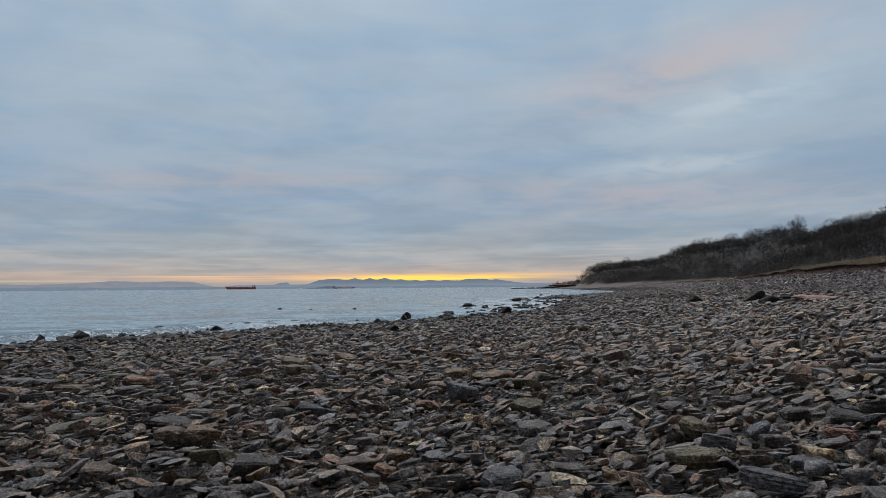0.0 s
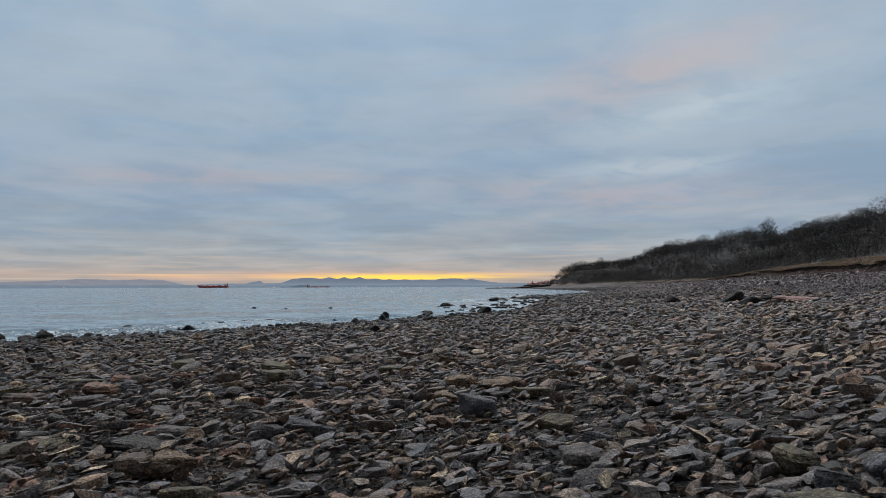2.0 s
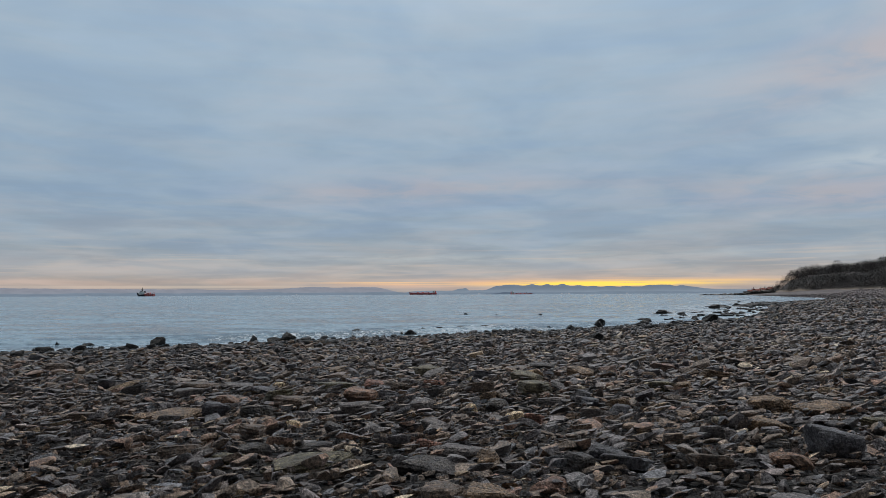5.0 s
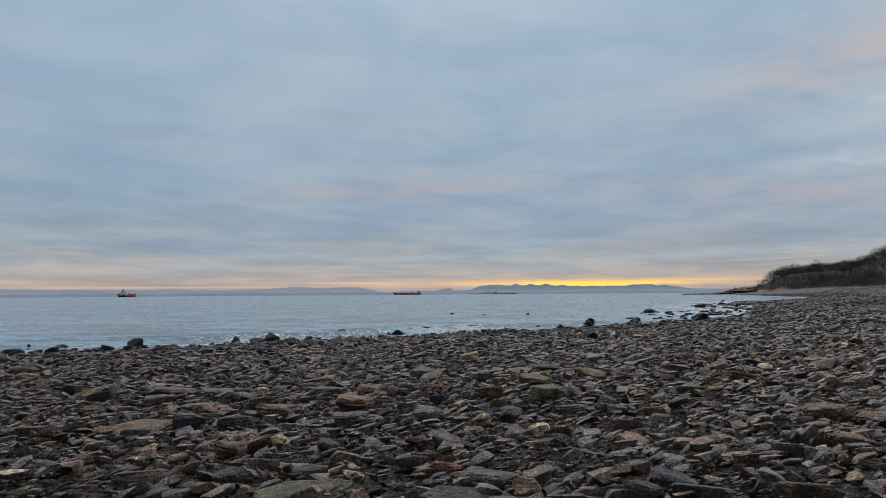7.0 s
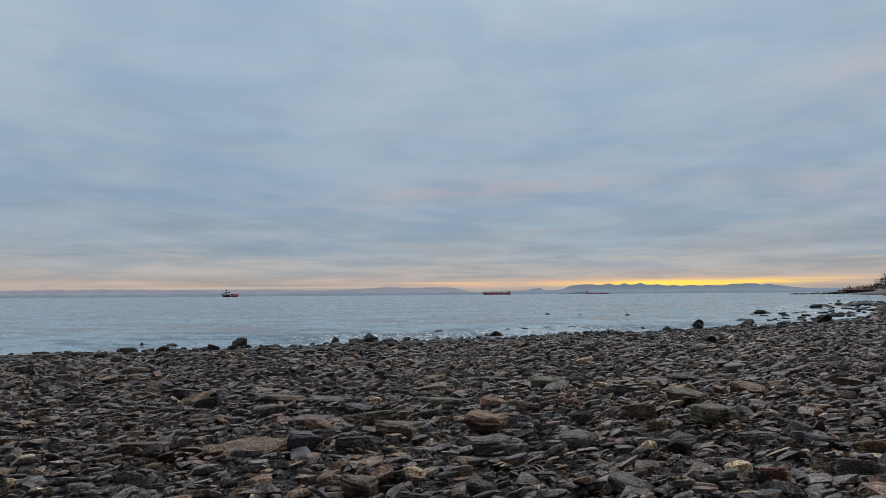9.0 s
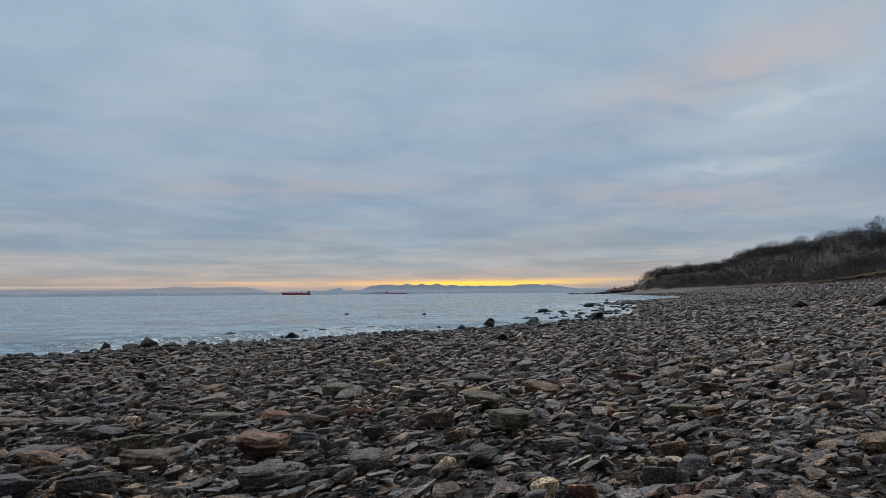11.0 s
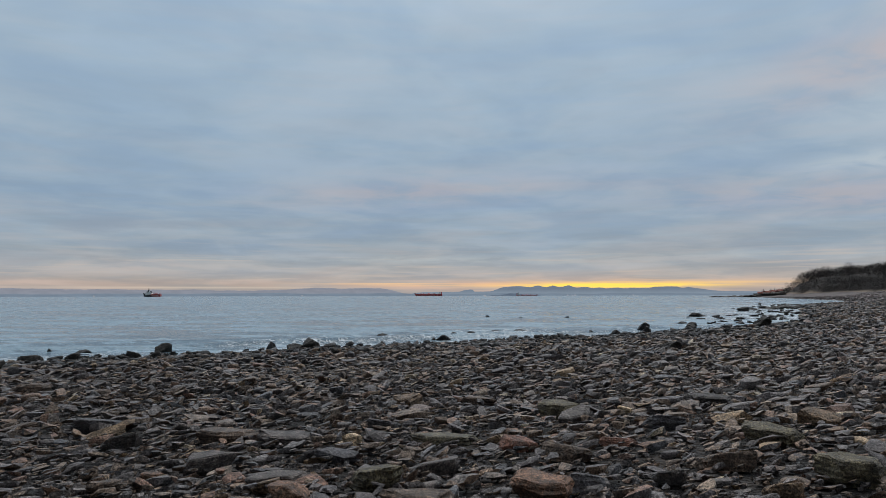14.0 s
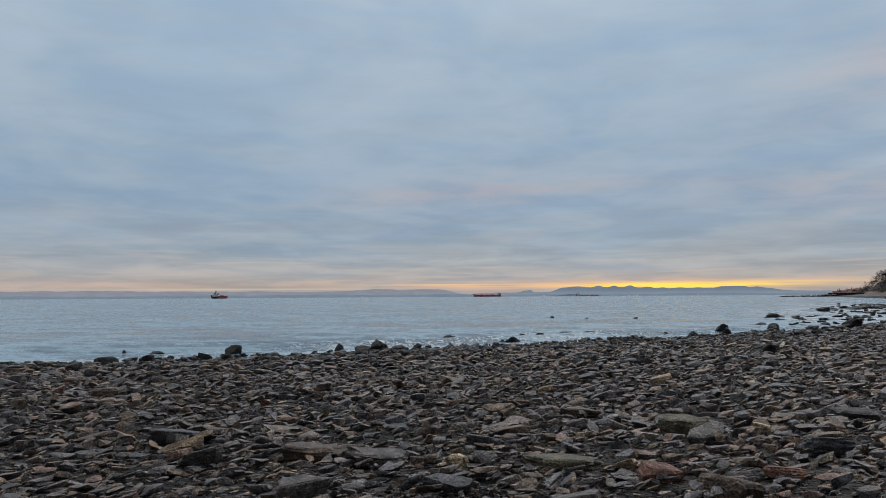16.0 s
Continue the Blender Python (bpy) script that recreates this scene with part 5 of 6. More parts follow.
marked_stone(-2.64, 6.09, 0.31, 0.22, 0.14, 20, "brown")
marked_stone(-2.00, 5.17, 0.31, 0.23, 0.15, 17, "olive")
marked_stone(-1.57, 4.75, 0.33, 0.24, 0.14, 13, "black")
marked_stone(-0.53, 4.96, 0.20, 0.14, 0.11, 1, "tan")
marked_stone(0.12, 6.67, 0.15, 0.11, 0.10, -5, "cream")
marked_stone(-0.24, 7.52, 0.17, 0.12, 0.10, -2, "orange")
marked_stone(0.66, 5.77, 0.37, 0.27, 0.14, -12, "grey")
marked_stone(1.76, 4.94, 0.26, 0.19, 0.18, -25, "olive")
marked_stone(1.76, 4.53, 0.24, 0.17, 0.11, -28, "slate")
marked_stone(1.43, 4.12, 0.39, 0.19, 0.10, -26, "olive")
marked_stone(3.12, 5.22, 0.30, 0.22, 0.11, -36, "black")
marked_stone(2.70, 4.64, 0.22, 0.11, 0.07, -36, "red")
marked_stone(2.20, 4.07, 0.25, 0.13, 0.06, -35, "cream")
marked_stone(2.13, 4.49, 0.21, 0.15, 0.08, -31, "grey")
marked_stone(4.06, 7.56, 0.34, 0.24, 0.15, -32, "brown")
marked_stone(5.19, 7.66, 0.70, 0.35, 0.07, -37, "grey")
marked_stone(1.01, 9.27, 0.55, 0.27, 0.10, -9, "olive")
marked_stone(0.64, 10.41, 0.53, 0.26, 0.10, -6, "tan")
marked_stone(-0.60, 4.42, 0.15, 0.11, 0.11, 1, "orange")
marked_stone(0.82, 3.97, 0.11, 0.08, 0.08, -19, "tan")
marked_stone(0.78, 7.19, 0.33, 0.24, 0.15, -10, "olive")
marked_stone(0.97, 6.48, 0.25, 0.12, 0.09, -13, "slate")
marked_stone(2.92, 5.66, 0.25, 0.18, 0.11, -32, "black")
marked_stone(3.65, 5.69, 0.26, 0.18, 0.10, -37, "black")
marked_stone(1.59, 3.46, 0.34, 0.17, 0.08, -33, "slate")
marked_stone(0.17, 4.14, 0.29, 0.21, 0.11, -10, "slate")
marked_stone(-0.20, 4.26, 0.33, 0.17, 0.08, -4, "grey")
marked_stone(0.63, 4.28, 0.29, 0.15, 0.06, -15, "grey")
marked_stone(1.92, 3.66, 0.23, 0.11, 0.08, -35, "slate")
marked_stone(1.75, 4.00, 0.19, 0.10, 0.07, -31, "brown")
marked_stone(-1.51, 7.40, 0.42, 0.21, 0.09, 8, "slate")
marked_stone(-0.83, 4.87, 0.36, 0.18, 0.08, 4, "brown")
marked_stone(-2.66, 4.77, 0.27, 0.20, 0.11, 26, "brown")
marked_stone(4.74, 10.48, 0.30, 0.22, 0.13, -27, "orange")
marked_stone(5.65, 8.47, 0.37, 0.26, 0.14, -37, "black")
marked_stone(-2.97, 13.86, 0.60, 0.30, 0.16, -14, "olive")
marked_stone(-5.15, 11.36, 0.47, 0.34, 0.26, 5, "orange")
marked_stone(-5.07, 12.85, 0.49, 0.24, 0.15, 2, "brown")
marked_stone(-3.05, 17.82, 0.64, 0.32, 0.17, -9, "black")
marked_stone(-6.62, 11.66, 0.46, 0.33, 0.19, 18, "olive")
marked_stone(-4.82, 11.73, 0.29, 0.21, 0.14, -0, "slate")
marked_stone(-6.53, 14.01, 0.83, 0.42, 0.08, 12, "olive")
marked_stone(-6.28, 12.36, 0.48, 0.24, 0.14, 13, "grey")
marked_stone(-8.56, 13.99, 0.80, 0.40, 0.14, 26, "grey")
marked_stone(-9.54, 14.13, 0.75, 0.37, 0.17, 31, "brown")
marked_stone(-10.74, 13.59, 0.51, 0.37, 0.21, 39, "black")
marked_stone(-12.04, 14.77, 0.76, 0.38, 0.20, 40, "slate")
marked_stone(-8.58, 12.20, 0.51, 0.25, 0.17, 32, "grey")
marked_stone(-7.56, 11.75, 0.58, 0.29, 0.09, 26, "grey")
marked_stone(-7.36, 12.58, 0.42, 0.21, 0.13, 22, "slate")
marked_stone(-8.30, 18.12, 0.54, 0.39, 0.19, 16, "tan")
marked_stone(-5.32, 16.13, 0.69, 0.34, 0.26, 3, "olive")
marked_stone(-4.00, 14.86, 0.49, 0.24, 0.16, -6, "slate")
marked_stone(-17.51, 19.02, 0.68, 0.49, 0.25, 45, "brown")
marked_stone(-4.43, 16.46, 0.26, 0.19, 0.12, -2, "cream")
marked_stone(-4.17, 11.92, 0.29, 0.21, 0.16, -7, "black")
marked_stone(-4.56, 13.50, 0.36, 0.18, 0.08, -2, "red")
marked_stone(-7.62, 13.68, 0.28, 0.20, 0.14, 20, "cream")
marked_stone(-7.51, 11.38, 0.24, 0.18, 0.10, 27, "tan")
marked_stone(-8.95, 11.22, 0.33, 0.16, 0.10, 39, "brown")
marked_stone(-8.86, 11.71, 0.22, 0.11, 0.08, 36, "orange")
marked_stone(-13.25, 14.48, 0.51, 0.26, 0.12, 46, "brown")
marked_stone(-7.72, 15.14, 0.47, 0.24, 0.14, 18, "slate")
marked_stone(-6.91, 18.10, 0.60, 0.30, 0.14, 10, "brown")
marked_stone(-4.00, 10.68, 0.39, 0.28, 0.15, -1, "grey")
marked_stone(-2.13, 15.37, 0.48, 0.35, 0.18, -11, "tan")
marked_stone(-0.82, 12.63, 0.40, 0.20, 0.15, -25, "olive")
marked_stone(-0.55, 12.57, 0.28, 0.20, 0.13, -27, "tan")
marked_stone(0.28, 15.13, 0.54, 0.27, 0.17, -25, "tan")
marked_stone(-1.86, 11.15, 0.28, 0.20, 0.10, -22, "slate")
marked_stone(-1.98, 11.57, 0.22, 0.16, 0.16, -19, "slate")
marked_stone(1.10, 18.07, 0.41, 0.29, 0.18, -23, "black")
marked_stone(-2.36, 11.32, 0.38, 0.19, 0.09, -17, "grey")
marked_stone(-1.65, 12.96, 0.27, 0.14, 0.09, -18, "orange")
marked_stone(-3.35, 11.82, 0.27, 0.19, 0.12, 2, "tan")
marked_stone(-4.73, 10.09, 0.54, 0.27, 0.17, 16, "grey")
marked_stone(-3.40, 8.88, 0.29, 0.21, 0.10, 4, "grey")
marked_stone(-1.51, 10.74, 0.30, 0.21, 0.12, -12, "tan")
marked_stone(-1.76, 9.93, 0.35, 0.18, 0.13, -12, "grey")
marked_stone(-4.36, 8.45, 0.20, 0.15, 0.14, 17, "black")

shore_rock(-29.8, 34.4, 0.80, 0.50, 0.16, 41)
shore_rock(-26.1, 35.4, 0.75, 0.60, 0.44, 36)
shore_rock(-21.7, 38.2, 0.51, 0.41, 0.39, 29)
shore_rock(-19.6, 38.5, 0.95, 0.76, 0.63, 26)
shore_rock(-20.3, 38.3, 1.08, 0.86, 0.32, 27)
shore_rock(-18.5, 41.0, 0.47, 0.38, 0.27, 23)
shore_rock(-12.5, 53.4, 1.24, 0.99, 0.33, 11)
shore_rock(-19.8, 91.9, 0.55, 0.47, 0.22, 11)
shore_rock(-9.8, 90.8, 0.70, 1.00, 0.14, 4)
shore_rock(-2.1, 57.0, 0.75, 0.60, 0.58, -1)
shore_rock(1.9, 64.9, 0.84, 0.67, 0.42, -5)
shore_rock(5.9, 96.7, 1.26, 1.01, 0.56, -6)
shore_rock(4.9, 94.3, 0.41, 1.00, 0.14, -5)
shore_rock(7.6, 67.1, 1.49, 1.19, 0.84, -10)
shore_rock(17.4, 128.9, 2.03, 1.62, 0.74, -9)
shore_rock(9.0, 65.2, 0.89, 0.72, 0.40, -11)
shore_rock(9.8, 65.2, 0.71, 0.57, 0.36, -12)
shore_rock(11.5, 68.0, 1.02, 0.81, 0.37, -13)
shore_rock(-7.7, 52.7, 0.40, 0.32, 0.20, 5)
shore_rock(-6.0, 56.9, 0.42, 0.34, 0.21, 3)
shore_rock(36.6, 212.8, 0.92, 1.00, 0.46, -11)
shore_rock(-31.8, 34.4, 0.32, 0.26, 0.16, 43)
shore_rock(-19.0, 42.7, 0.30, 0.24, 0.15, 23)
shore_rock(-19.5, 50.1, 0.36, 1.00, 0.14, 20)
shore_rock(-15.2, 46.8, 0.34, 0.27, 0.17, 16)
shore_rock(-4.2, 55.9, 0.66, 0.53, 0.33, 0)
shore_rock(-22.1, 36.3, 0.35, 0.28, 0.15, 31)
shore_rock(32.2, 65.7, 2.26, 1.81, 1.07, -26)
shore_rock(26.2, 50.7, 2.24, 1.78, 0.75, -28)
shore_rock(29.6, 54.9, 1.12, 0.90, 0.63, -29)
shore_rock(33.8, 84.5, 1.89, 1.51, 1.06, -22)
shore_rock(33.2, 54.8, 0.62, 0.51, 0.42, -32)
shore_rock(35.3, 143.1, 2.97, 1.19, 0.46, -16)
shore_rock(-2.2, 36.3, 0.92, 0.74, 0.42, -3)
shore_rock(1.2, 60.9, 1.09, 0.87, 0.36, -5)
shore_rock(7.4, 75.0, 0.92, 0.73, 0.29, -9)
shore_rock(10.8, 74.1, 0.68, 0.54, 0.28, -12)
shore_rock(13.8, 79.0, 1.21, 0.97, 0.48, -14)
shore_rock(15.2, 76.3, 1.29, 1.03, 0.64, -15)
shore_rock(-19.4, 49.2, 0.58, 0.46, 0.25, 21)
shore_rock(-14.7, 46.8, 1.07, 0.85, 0.34, 17)
shore_rock(-15.4, 53.4, 0.50, 0.40, 0.18, 16)
shore_rock(-14.2, 53.5, 0.55, 0.44, 0.22, 14)
shore_rock(-11.2, 57.4, 1.10, 0.81, 0.20, 11)
shore_rock(-15.2, 89.4, 0.55, 0.45, 0.15, 9)
shore_rock(2.3, 68.1, 0.93, 0.74, 0.44, -1)
shore_rock(-2.0, 62.0, 1.09, 0.87, 0.55, 1)


for k in range(9):
    hx, hy, _ = polar(7.6 + 0.40 * k, 868 + 6 * math.sin(k * 2.4))
    shore_rock(hx, hy, 8.5 + 2 * math.sin(k * 1.9), 6.0, 1.1 + 1.9 * k / 9, 20 * k)


# dark reef reaching into the bay
rng = random.Random(9)
for k in range(36):
    t = k / 35
    x, y = 18.5 + 27 * t + rng.uniform(-1.6, 1.6), 140 + 42 * t + rng.uniform(-4, 4)
    shore_rock(x, y, rng.uniform(1.4, 3.6), rng.uniform(1.0, 1.8), rng.uniform(0.22, 0.6), rng.uniform(-30, 10))


# pink slab and pale pool stone beside the boulders
def low_slab(name, x, y, long_, deep, high, turn, mat, label):
    v, f = rock(300 + int(x), 4, 10, 9, 0.03)
    ob = tagged(new(name, mesh_of(name, v * np.array([long_, deep, high]), f, mat, True)), label, "rock")
    ob.matrix_world = pose(x, y, float(land(x, y)[0]) + 0.02, -1.5, 2, turn)


low_slab("rock_slab", 28.6, 47.6, 4.6, 3.4, 0.44, -28, M_REDPATCH, "flat pinkish sandstone slab beside dark boulders")
low_slab("rock_slab", 15.2, 21.6, 0.95, 0.8, 0.22, -30, KIND["grey"][0], "flat pale grey slab on the upper beach")


# grey boulders fallen under the bank
BANK_BOULDERS = [(35.6, 45.0, 1.0, 0.5), (42.2, 53.2, 0.8, 0.4), (37.1, 45.7, 0.8, 0.38), (45.2, 55.3, 1.0, 0.5), (38.2, 47.8, 0.6, 0.3), (43.4, 51.6, 0.7, 0.35), (37.6, 43.9, 0.6, 0.3)]
for k, (x, y, long_, high) in enumerate(BANK_BOULDERS):
    v, f = BOULDERS[(k * 5 + 2) % len(BOULDERS)]
    me = mesh_of("rock", v * np.array([long_, 0.8 * long_, high + 0.3]), f, KIND["grey"][0], True)
    me.set_sharp_from_angle(angle=radians(24))
    ob = tagged(new("rock", me), "grey rounded boulder at the foot of the bank", "rock", group="rocks along the shore")
    ob.matrix_world = pose(x, y, float(land(x, y)[0]) + high / 2 - 0.1, 0, 5 * math.sin(k), 50 * k)


# fence along the bank top
fence = tagged(new("fence"), "row of short weathered fence posts in grass", "fence")
fx, fy = along_bank(150, 7.0)
fence.matrix_world = pose(fx, fy, float(land(fx, fy)[0]))
for k in range(26):
    px, py = along_bank(118 + k * 3.2, 7.0)
    v, f = [], []
    tube(v, f, (0, 0, -0.4), (0.03 * math.sin(k), 0, 0.75 + 0.08 * math.sin(k * 3)), 0.05, 0.04, 5)
    post = new("post", mesh_of("post", v, f, M_WOOD))
    post.parent = fence
    post.matrix_basis = Matrix.Translation((px - fx, py - fy, float(land(px, py)[0]) - fence.location.z))


# ---------------------------------------------------------------- the shingle
APEX = np.array([-0.7, -1.2])
LEG = np.array([-5.0, 7.8])
KNOWN = np.array(KNOWN_SPOTS)


def from_track(xy_):
    """Distance from the line along which one walks here."""
    rel = xy_ - APEX
    t = np.clip((rel @ LEG) / (LEG @ LEG), 0, 1)
    return np.linalg.norm(rel - t[:, None] * LEG, axis=1)


def field(per_m2, near, far, seed, left=-62, right=46, low=-0.7, reach_in=2.2):
    """Jittered places on the beach between two distances from the track."""
    r = np.random.RandomState(seed)
    step = per_m2**-0.5
    reach = far + 10
    a = np.arange(-reach, reach, step)
    gx_, gy_ = np.meshgrid(a, a)
    p = np.column_stack([gx_.ravel(), gy_.ravel()]) + (r.rand(gx_.size, 2) - 0.5) * step * 1.25
    az_ = np.degrees(np.arctan2(p[:, 0], p[:, 1]))
    p = p[(az_ > left) & (az_ < right)] + APEX
    d = from_track(p)
    p = p[(d >= near) & (d < far) & (np.linalg.norm(p - APEX, axis=1) >= reach_in)]
    p = p[(side(SHORE, p[:, 0], p[:, 1]) > low) & (side(BANK, p[:, 0], p[:, 1]) < -1.0)]
    clear = np.ones(len(p), bool)
    for kx, ky, kr in KNOWN:
        clear &= (p[:, 0] - kx) ** 2 + (p[:, 1] - ky) ** 2 > kr * kr
    p = p[clear]
    return p[r.permutation(len(p))], r


def sizes_for(r, n, small, large, flat=(0.12, 0.42), power=2.0):
    l = small + (large - small) * r.rand(n) ** power
    return np.column_stack([l, l * r.uniform(0.34, 0.78, n), l * r.uniform(*flat, n)])


def lay(name, label, protos_, p, r, size, mat, sink=0.2, lean=0.34, smooth_faces=False, lift=0.05):
    n = len(p)
    z = land(p[:, 0], p[:, 1]) + size[:, 2] * (0.5 - sink) + lift * r.rand(n) ** 2
    yaw = np.where(r.rand(n) < 0.65, radians(32) + 0.5 * r.normal(size=n), r.rand(n) * 6.28)
    tilt = 0.3 * lean + np.abs(r.normal(size=n)) * lean * 0.85
    way = np.where(r.rand(n) < 0.75, radians(140) + 0.5 * r.normal(size=n), r.rand(n) * 6.28)
    return tagged(strewn(name, protos_, np.column_stack([p, z]), size, yaw, tilt, way, mat, smooth_faces), label, "stones", kind="stuff")


CRUMBS = [chip(700 + k, True, 0) if k % 2 else crushed(720 + k, 9) for k in range(30)]
CHIPS = [chip(k) if k % 3 == 0 else crushed(230 + k, 14) for k in range(34)]
WORN = [chip(400 + k, k % 4 > 0, 2) if k % 4 == 0 else crushed(430 + k, 17) for k in range(36)]
LUMPS = [broken(500 + k, 1 + k % 2, 0.015, k % 4 > 0, True) if k % 3 else wedged(rock(530 + k, 3, 70, 9 + k % 4, 0.03), k) for k in range(24)]
# clods and stones in the cut face
R = np.random.RandomState(31)
N = 2600
ys = 30 + 300 * R.rand(N) ** 1.6
up = R.rand(N) ** 1.4
cx, cy = np.array([along_bank(a, 0.0) for a in ys]).T
wig = 1.5 * ripple(cx, cy, 8.0, 2.0) + 0.7 * ripple(cx, cy, 2.4) + 0.35 * ripple(cx, cy, 0.8, 1.0)
p = np.array([along_bank(a, b) for a, b in zip(ys, wig - 2.3 + 1.95 * up ** 0.8)])
lo_, hi_ = land(*np.array([along_bank(a, -3.5) for a in ys]).T), land(*np.array([along_bank(a, 9.0) for a in ys]).T) - GRADE * 9
l = R.uniform(0.12, 0.45, N) * (1 - 0.4 * up)
tagged(strewn("clods", CRUMBS, np.column_stack([p, lo_ + (hi_ - lo_) * up * 0.9]), np.column_stack([l, l * R.uniform(0.5, 0.9, N), l * R.uniform(0.4, 0.8, N)]), R.rand(N) * 6.28, R.rand(N) * 0.8, R.rand(N) * 6.28, M_CLOD), "dark earth clods and reddish stones in the cut bank", "clods", kind="stuff")
COBBLES = "mixed dark grey and brown angular cobbles"

p, r = field(54.0, 0, 9.5, 21)
lay("cobbles", COBBLES, WORN, p, r, sizes_for(r, len(p), 0.07, 0.29, (0.13, 0.38), 1.9), M_STONES, lift=0.10, smooth_faces=True).data.set_sharp_from_angle(angle=radians(40))
p, r = field(36.0, 0, 10, 22)
lay("small_stones", "small flat slate chips between the cobbles", CRUMBS, p, r, sizes_for(r, len(p), 0.05, 0.14), M_CHIPS, -0.25, 0.35)
p, r = field(60.0, 0, 6.5, 37)
lay("small_stones", "small flat slate chips between the cobbles", CRUMBS, p, r, sizes_for(r, len(p), 0.045, 0.12, (0.2, 0.5)), M_CHIPS, -0.3, 0.35)
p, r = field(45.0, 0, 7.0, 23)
lay("pebbles", "fine pebbles and slate fragments, crevice shade painted in", CRUMBS[:12], p, r, sizes_for(r, len(p), 0.03, 0.07), M_CRUMBS, 0.0, 0.5)
p, r = field(23.0, 9.5, 22, 24)
lay("cobbles", COBBLES, CHIPS, p, r, sizes_for(r, len(p), 0.12, 0.37, (0.14, 0.42), 1.6), M_STONES, lift=0.09, smooth_faces=True).data.set_sharp_from_angle(angle=radians(38))
p, r = field(14.0, 10, 18, 25)
lay("small_stones", "small flat slate chips between the cobbles", CRUMBS, p, r, sizes_for(r, len(p), 0.09, 0.17), M_STONES, 0.05, 0.4)
p, r = field(7.0, 22, 50, 26)
lay("cobbles", COBBLES, CHIPS, p, r, sizes_for(r, len(p), 0.2, 0.55, (0.16, 0.40)), M_STONES, 0.1, 0.3)
p, r = field(2.2, 50, 110, 27, 0, 46)
p = p[side(BANK, p[:, 0], p[:, 1]) < -16]
lay("cobbles", "dark cobbles on the middle of the beach", CHIPS, p, r, sizes_for(r, len(p), 0.35, 0.85, (0.2, 0.46)), M_STONES, 0.1, 0.2)
p, r = field(4.3, 24, 110, 28, 0, 46)
p = p[side(BANK, p[:, 0], p[:, 1]) + 5 * ripple(p[:, 0], p[:, 1], 7.0) > -19]
lay("upper_shingle", "pinkish grey shingle below the bank", CRUMBS, p, r, sizes_for(r, len(p), 0.15, 0.42, (0.25, 0.5)), M_PINK, 0.15)
p, r = field(0.6, 110, 260, 35, 0, 40)
p = p[side(BANK, p[:, 0], p[:, 1]) + 6 * ripple(p[:, 0], p[:, 1], 12.0) < -20 - 0.055 * (p[:, 1] - 90)]
lay("cobbles", "dark cobbles along the far tideline", CHIPS, p, r, sizes_for(r, len(p), 0.5, 1.3, (0.2, 0.45)), M_CHIPS, 0.15, 0.2, True)
p, r = field(0.55, 110, 260, 33, 0, 40)
p = p[side(BANK, p[:, 0], p[:, 1]) + 6 * ripple(p[:, 0], p[:, 1], 12.0) > -22 - 0.055 * (p[:, 1] - 90)]
lay("upper_shingle", "pinkish grey shingle along the far beach", CRUMBS, p, r, sizes_for(r, len(p), 0.4, 1.1, (0.25, 0.5)), M_PINK, 0.2)
p, r = field(0.14, 260, 620, 34, 4, 30)
lay("upper_shingle", "pinkish grey shingle along the far beach", CRUMBS, p, r, sizes_for(r, len(p), 0.7, 1.8, (0.2, 0.4)), M_PINK, 0.25)
p, r = field(34.0, 0, 9, 38, -181, 181, reach_in=0.0)
p = p[(np.degrees(np.arctan2(*(p - APEX).T)) < -61) | (np.degrees(np.arctan2(*(p - APEX).T)) > 45) | (np.linalg.norm(p - APEX, axis=1) < 2.25)]
lay("cobbles", COBBLES, CRUMBS, p, r, sizes_for(r, len(p), 0.10, 0.30), M_STONES, lift=0.06)
p, r = field(5.0, 9, 24, 39, -181, 181)
p = p[(np.degrees(np.arctan2(*(p - APEX).T)) < -61) | (np.degrees(np.arctan2(*(p - APEX).T)) > 45)]
lay("cobbles", COBBLES, CRUMBS, p, r, sizes_for(r, len(p), 0.25, 0.6), M_STONES)
p, r = field(2.2, 3, 16, 29, 46, 180)
lay("cobbles", COBBLES, CRUMBS, p, r, sizes_for(r, len(p), 0.2, 0.5), M_STONES)
p, r = field(1.7, 9, 45, 30)
lay("large_stones", "scattered larger dark beach stones", WORN, p, r, sizes_for(r, len(p), 0.28, 0.6, (0.2, 0.45), 3.0), M_STONES, 0.15, 0.25)

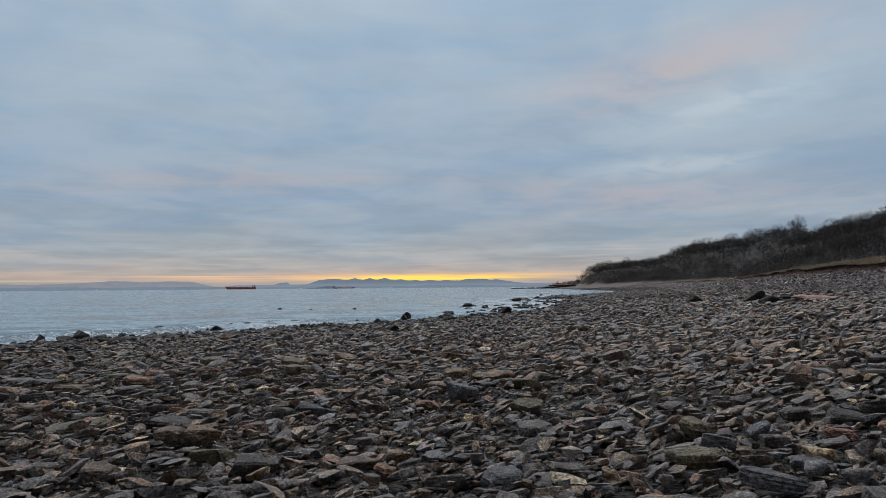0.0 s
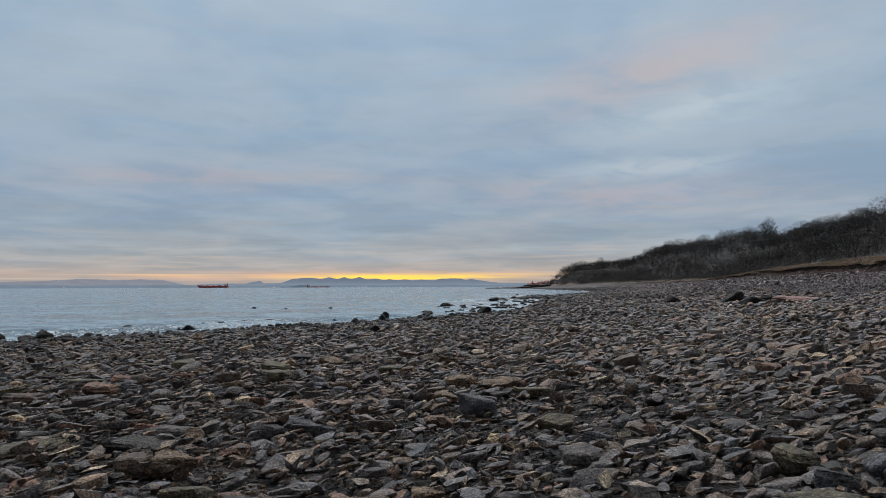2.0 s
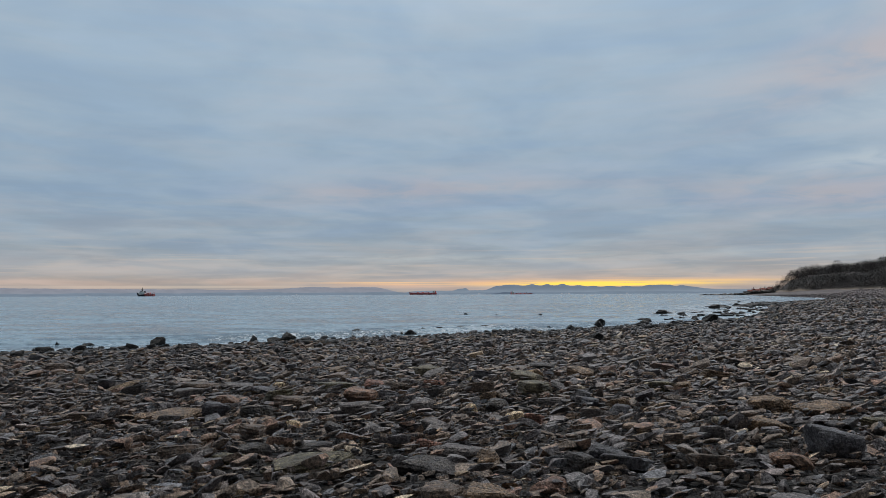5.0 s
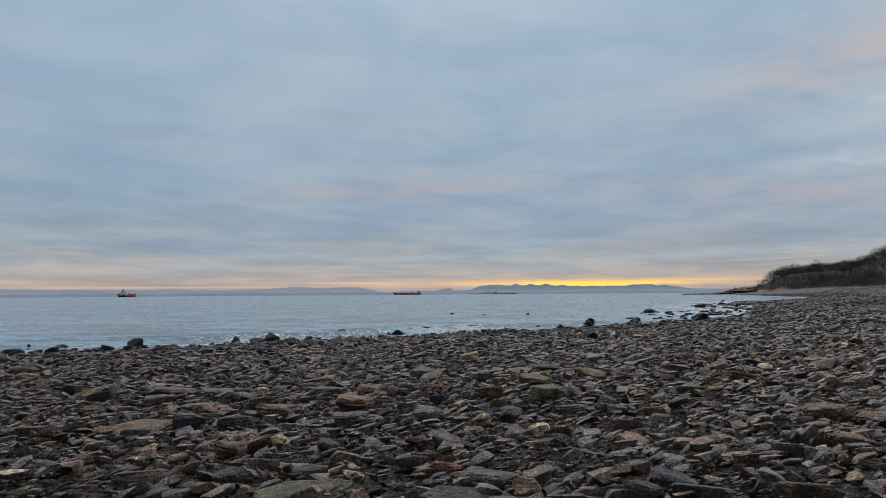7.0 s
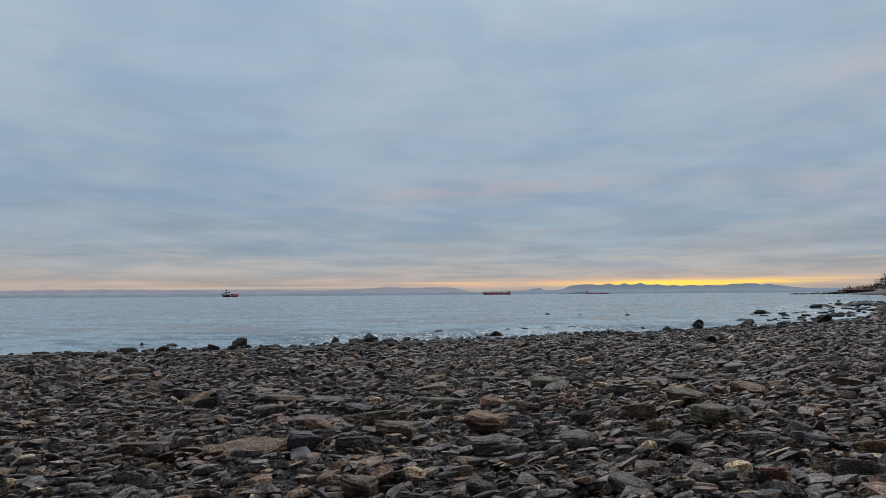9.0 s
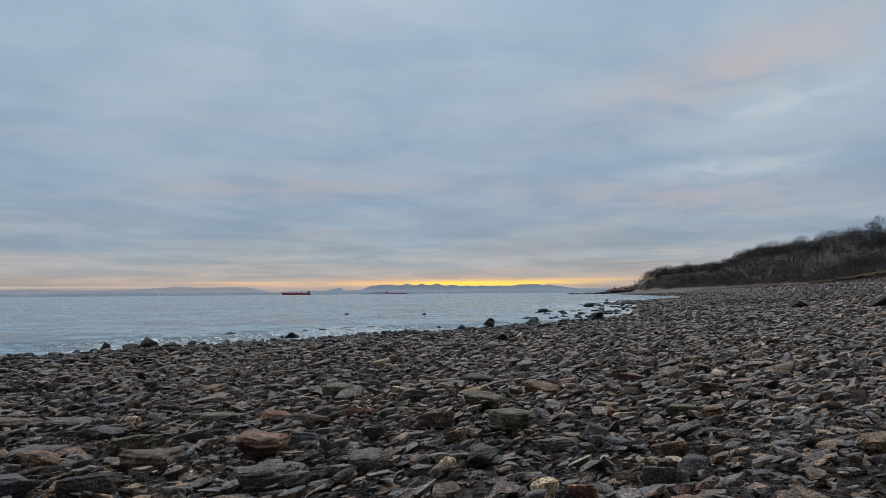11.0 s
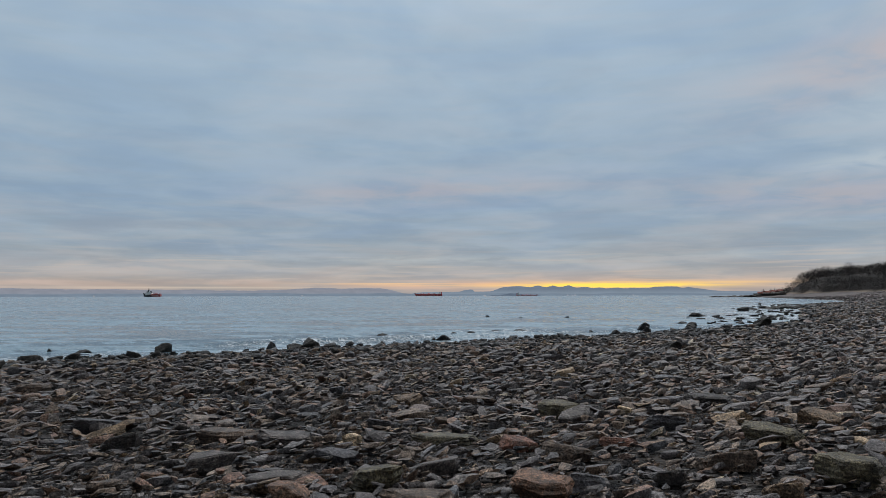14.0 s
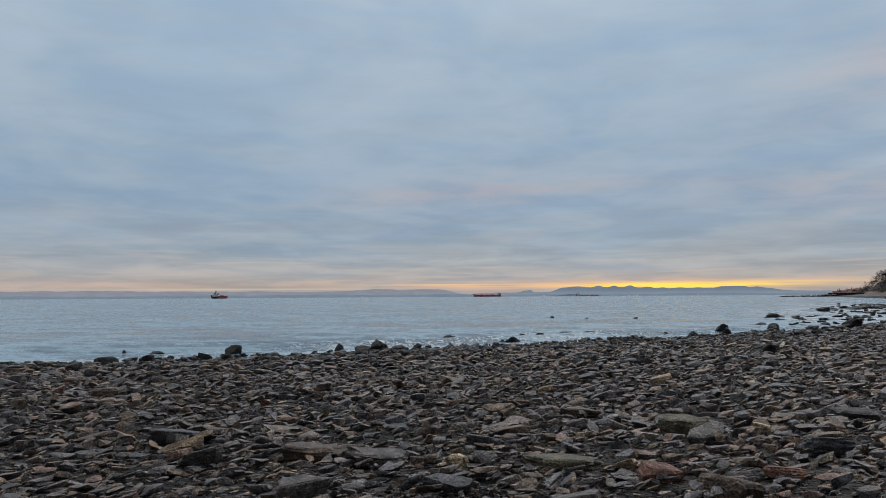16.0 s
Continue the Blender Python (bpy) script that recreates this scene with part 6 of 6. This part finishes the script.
R = np.random.RandomState(12)
p = np.column_stack([-2 + 75 * R.rand(9000), 62 + 170 * R.rand(9000)])
q = side(SHORE, p[:, 0], p[:, 1])
p = p[(q < 1.0) & (q > -13) & (R.rand(len(p)) < 0.5 * np.exp(q / 5.0)) & (ripple(p[:, 0], p[:, 1], 6.0, 1.5) > -0.15)]
n = len(p)
size = np.column_stack([R.uniform(0.4, 1.3, n), R.uniform(0.35, 0.9, n), R.uniform(0.3, 0.6, n)])
tagged(strewn("shallows_stones", WORN, np.column_stack([p, np.maximum(land(p[:, 0], p[:, 1]), -0.12) + 0.09]), size, R.rand(n) * 6.28, R.rand(n) * 0.2, R.rand(n) * 6.28, M_SHORE), "dark wet stones standing in the shallows", "stones", kind="stuff")

R = np.random.RandomState(15)
p = np.column_stack([-48 + 66 * R.rand(22000), 8 + 78 * R.rand(22000)])
q = side(SHORE, p[:, 0], p[:, 1]) + 1.2 * ripple(p[:, 0], p[:, 1], 5.0, 2.0)
p = p[(q > -1.3) & (q < 4.5) & (R.rand(len(p)) < 1.0 - 0.12 * np.abs(q - 1.2))]
n = len(p)
l = R.uniform(0.22, 0.75, n) * (0.7 + 0.5 * R.rand(n) ** 4)
tagged(strewn("tideline_stones", WORN, np.column_stack([p, np.maximum(land(p[:, 0], p[:, 1]), 0.0) + 0.03]), np.column_stack([l, l * R.uniform(0.5, 0.85, n), l * R.uniform(0.35, 0.7, n)]), R.rand(n) * 6.28, R.rand(n) * 0.25, R.rand(n) * 6.28, M_SHORE, True), "dark wet stones lying along the tideline", "stones", kind="stuff")

# the larger stones nearest the track, each of its own
shared = [mesh_of("stone", v, f, M_STONE, True) for v, f in LUMPS]
for me in shared:
    me.set_sharp_from_angle(angle=radians(22))
p, r = field(2.6, 0, 9.2, 31)
p = p[np.argsort(from_track(p))][:300]
for k, ((x, y), s) in enumerate(zip(p, sizes_for(r, len(p), 0.17, 0.38, (0.16, 0.40), 1.8))):
    ob = new("stone", shared[k % len(shared)])
    ob.parent = ground
    ob.matrix_basis = pose(x, y, float(land(x, y)[0]) + s[2] * 0.3, *(r.normal(size=2) * 12), 18 + r.normal() * 40) @ Matrix.Diagonal((*s, 1))
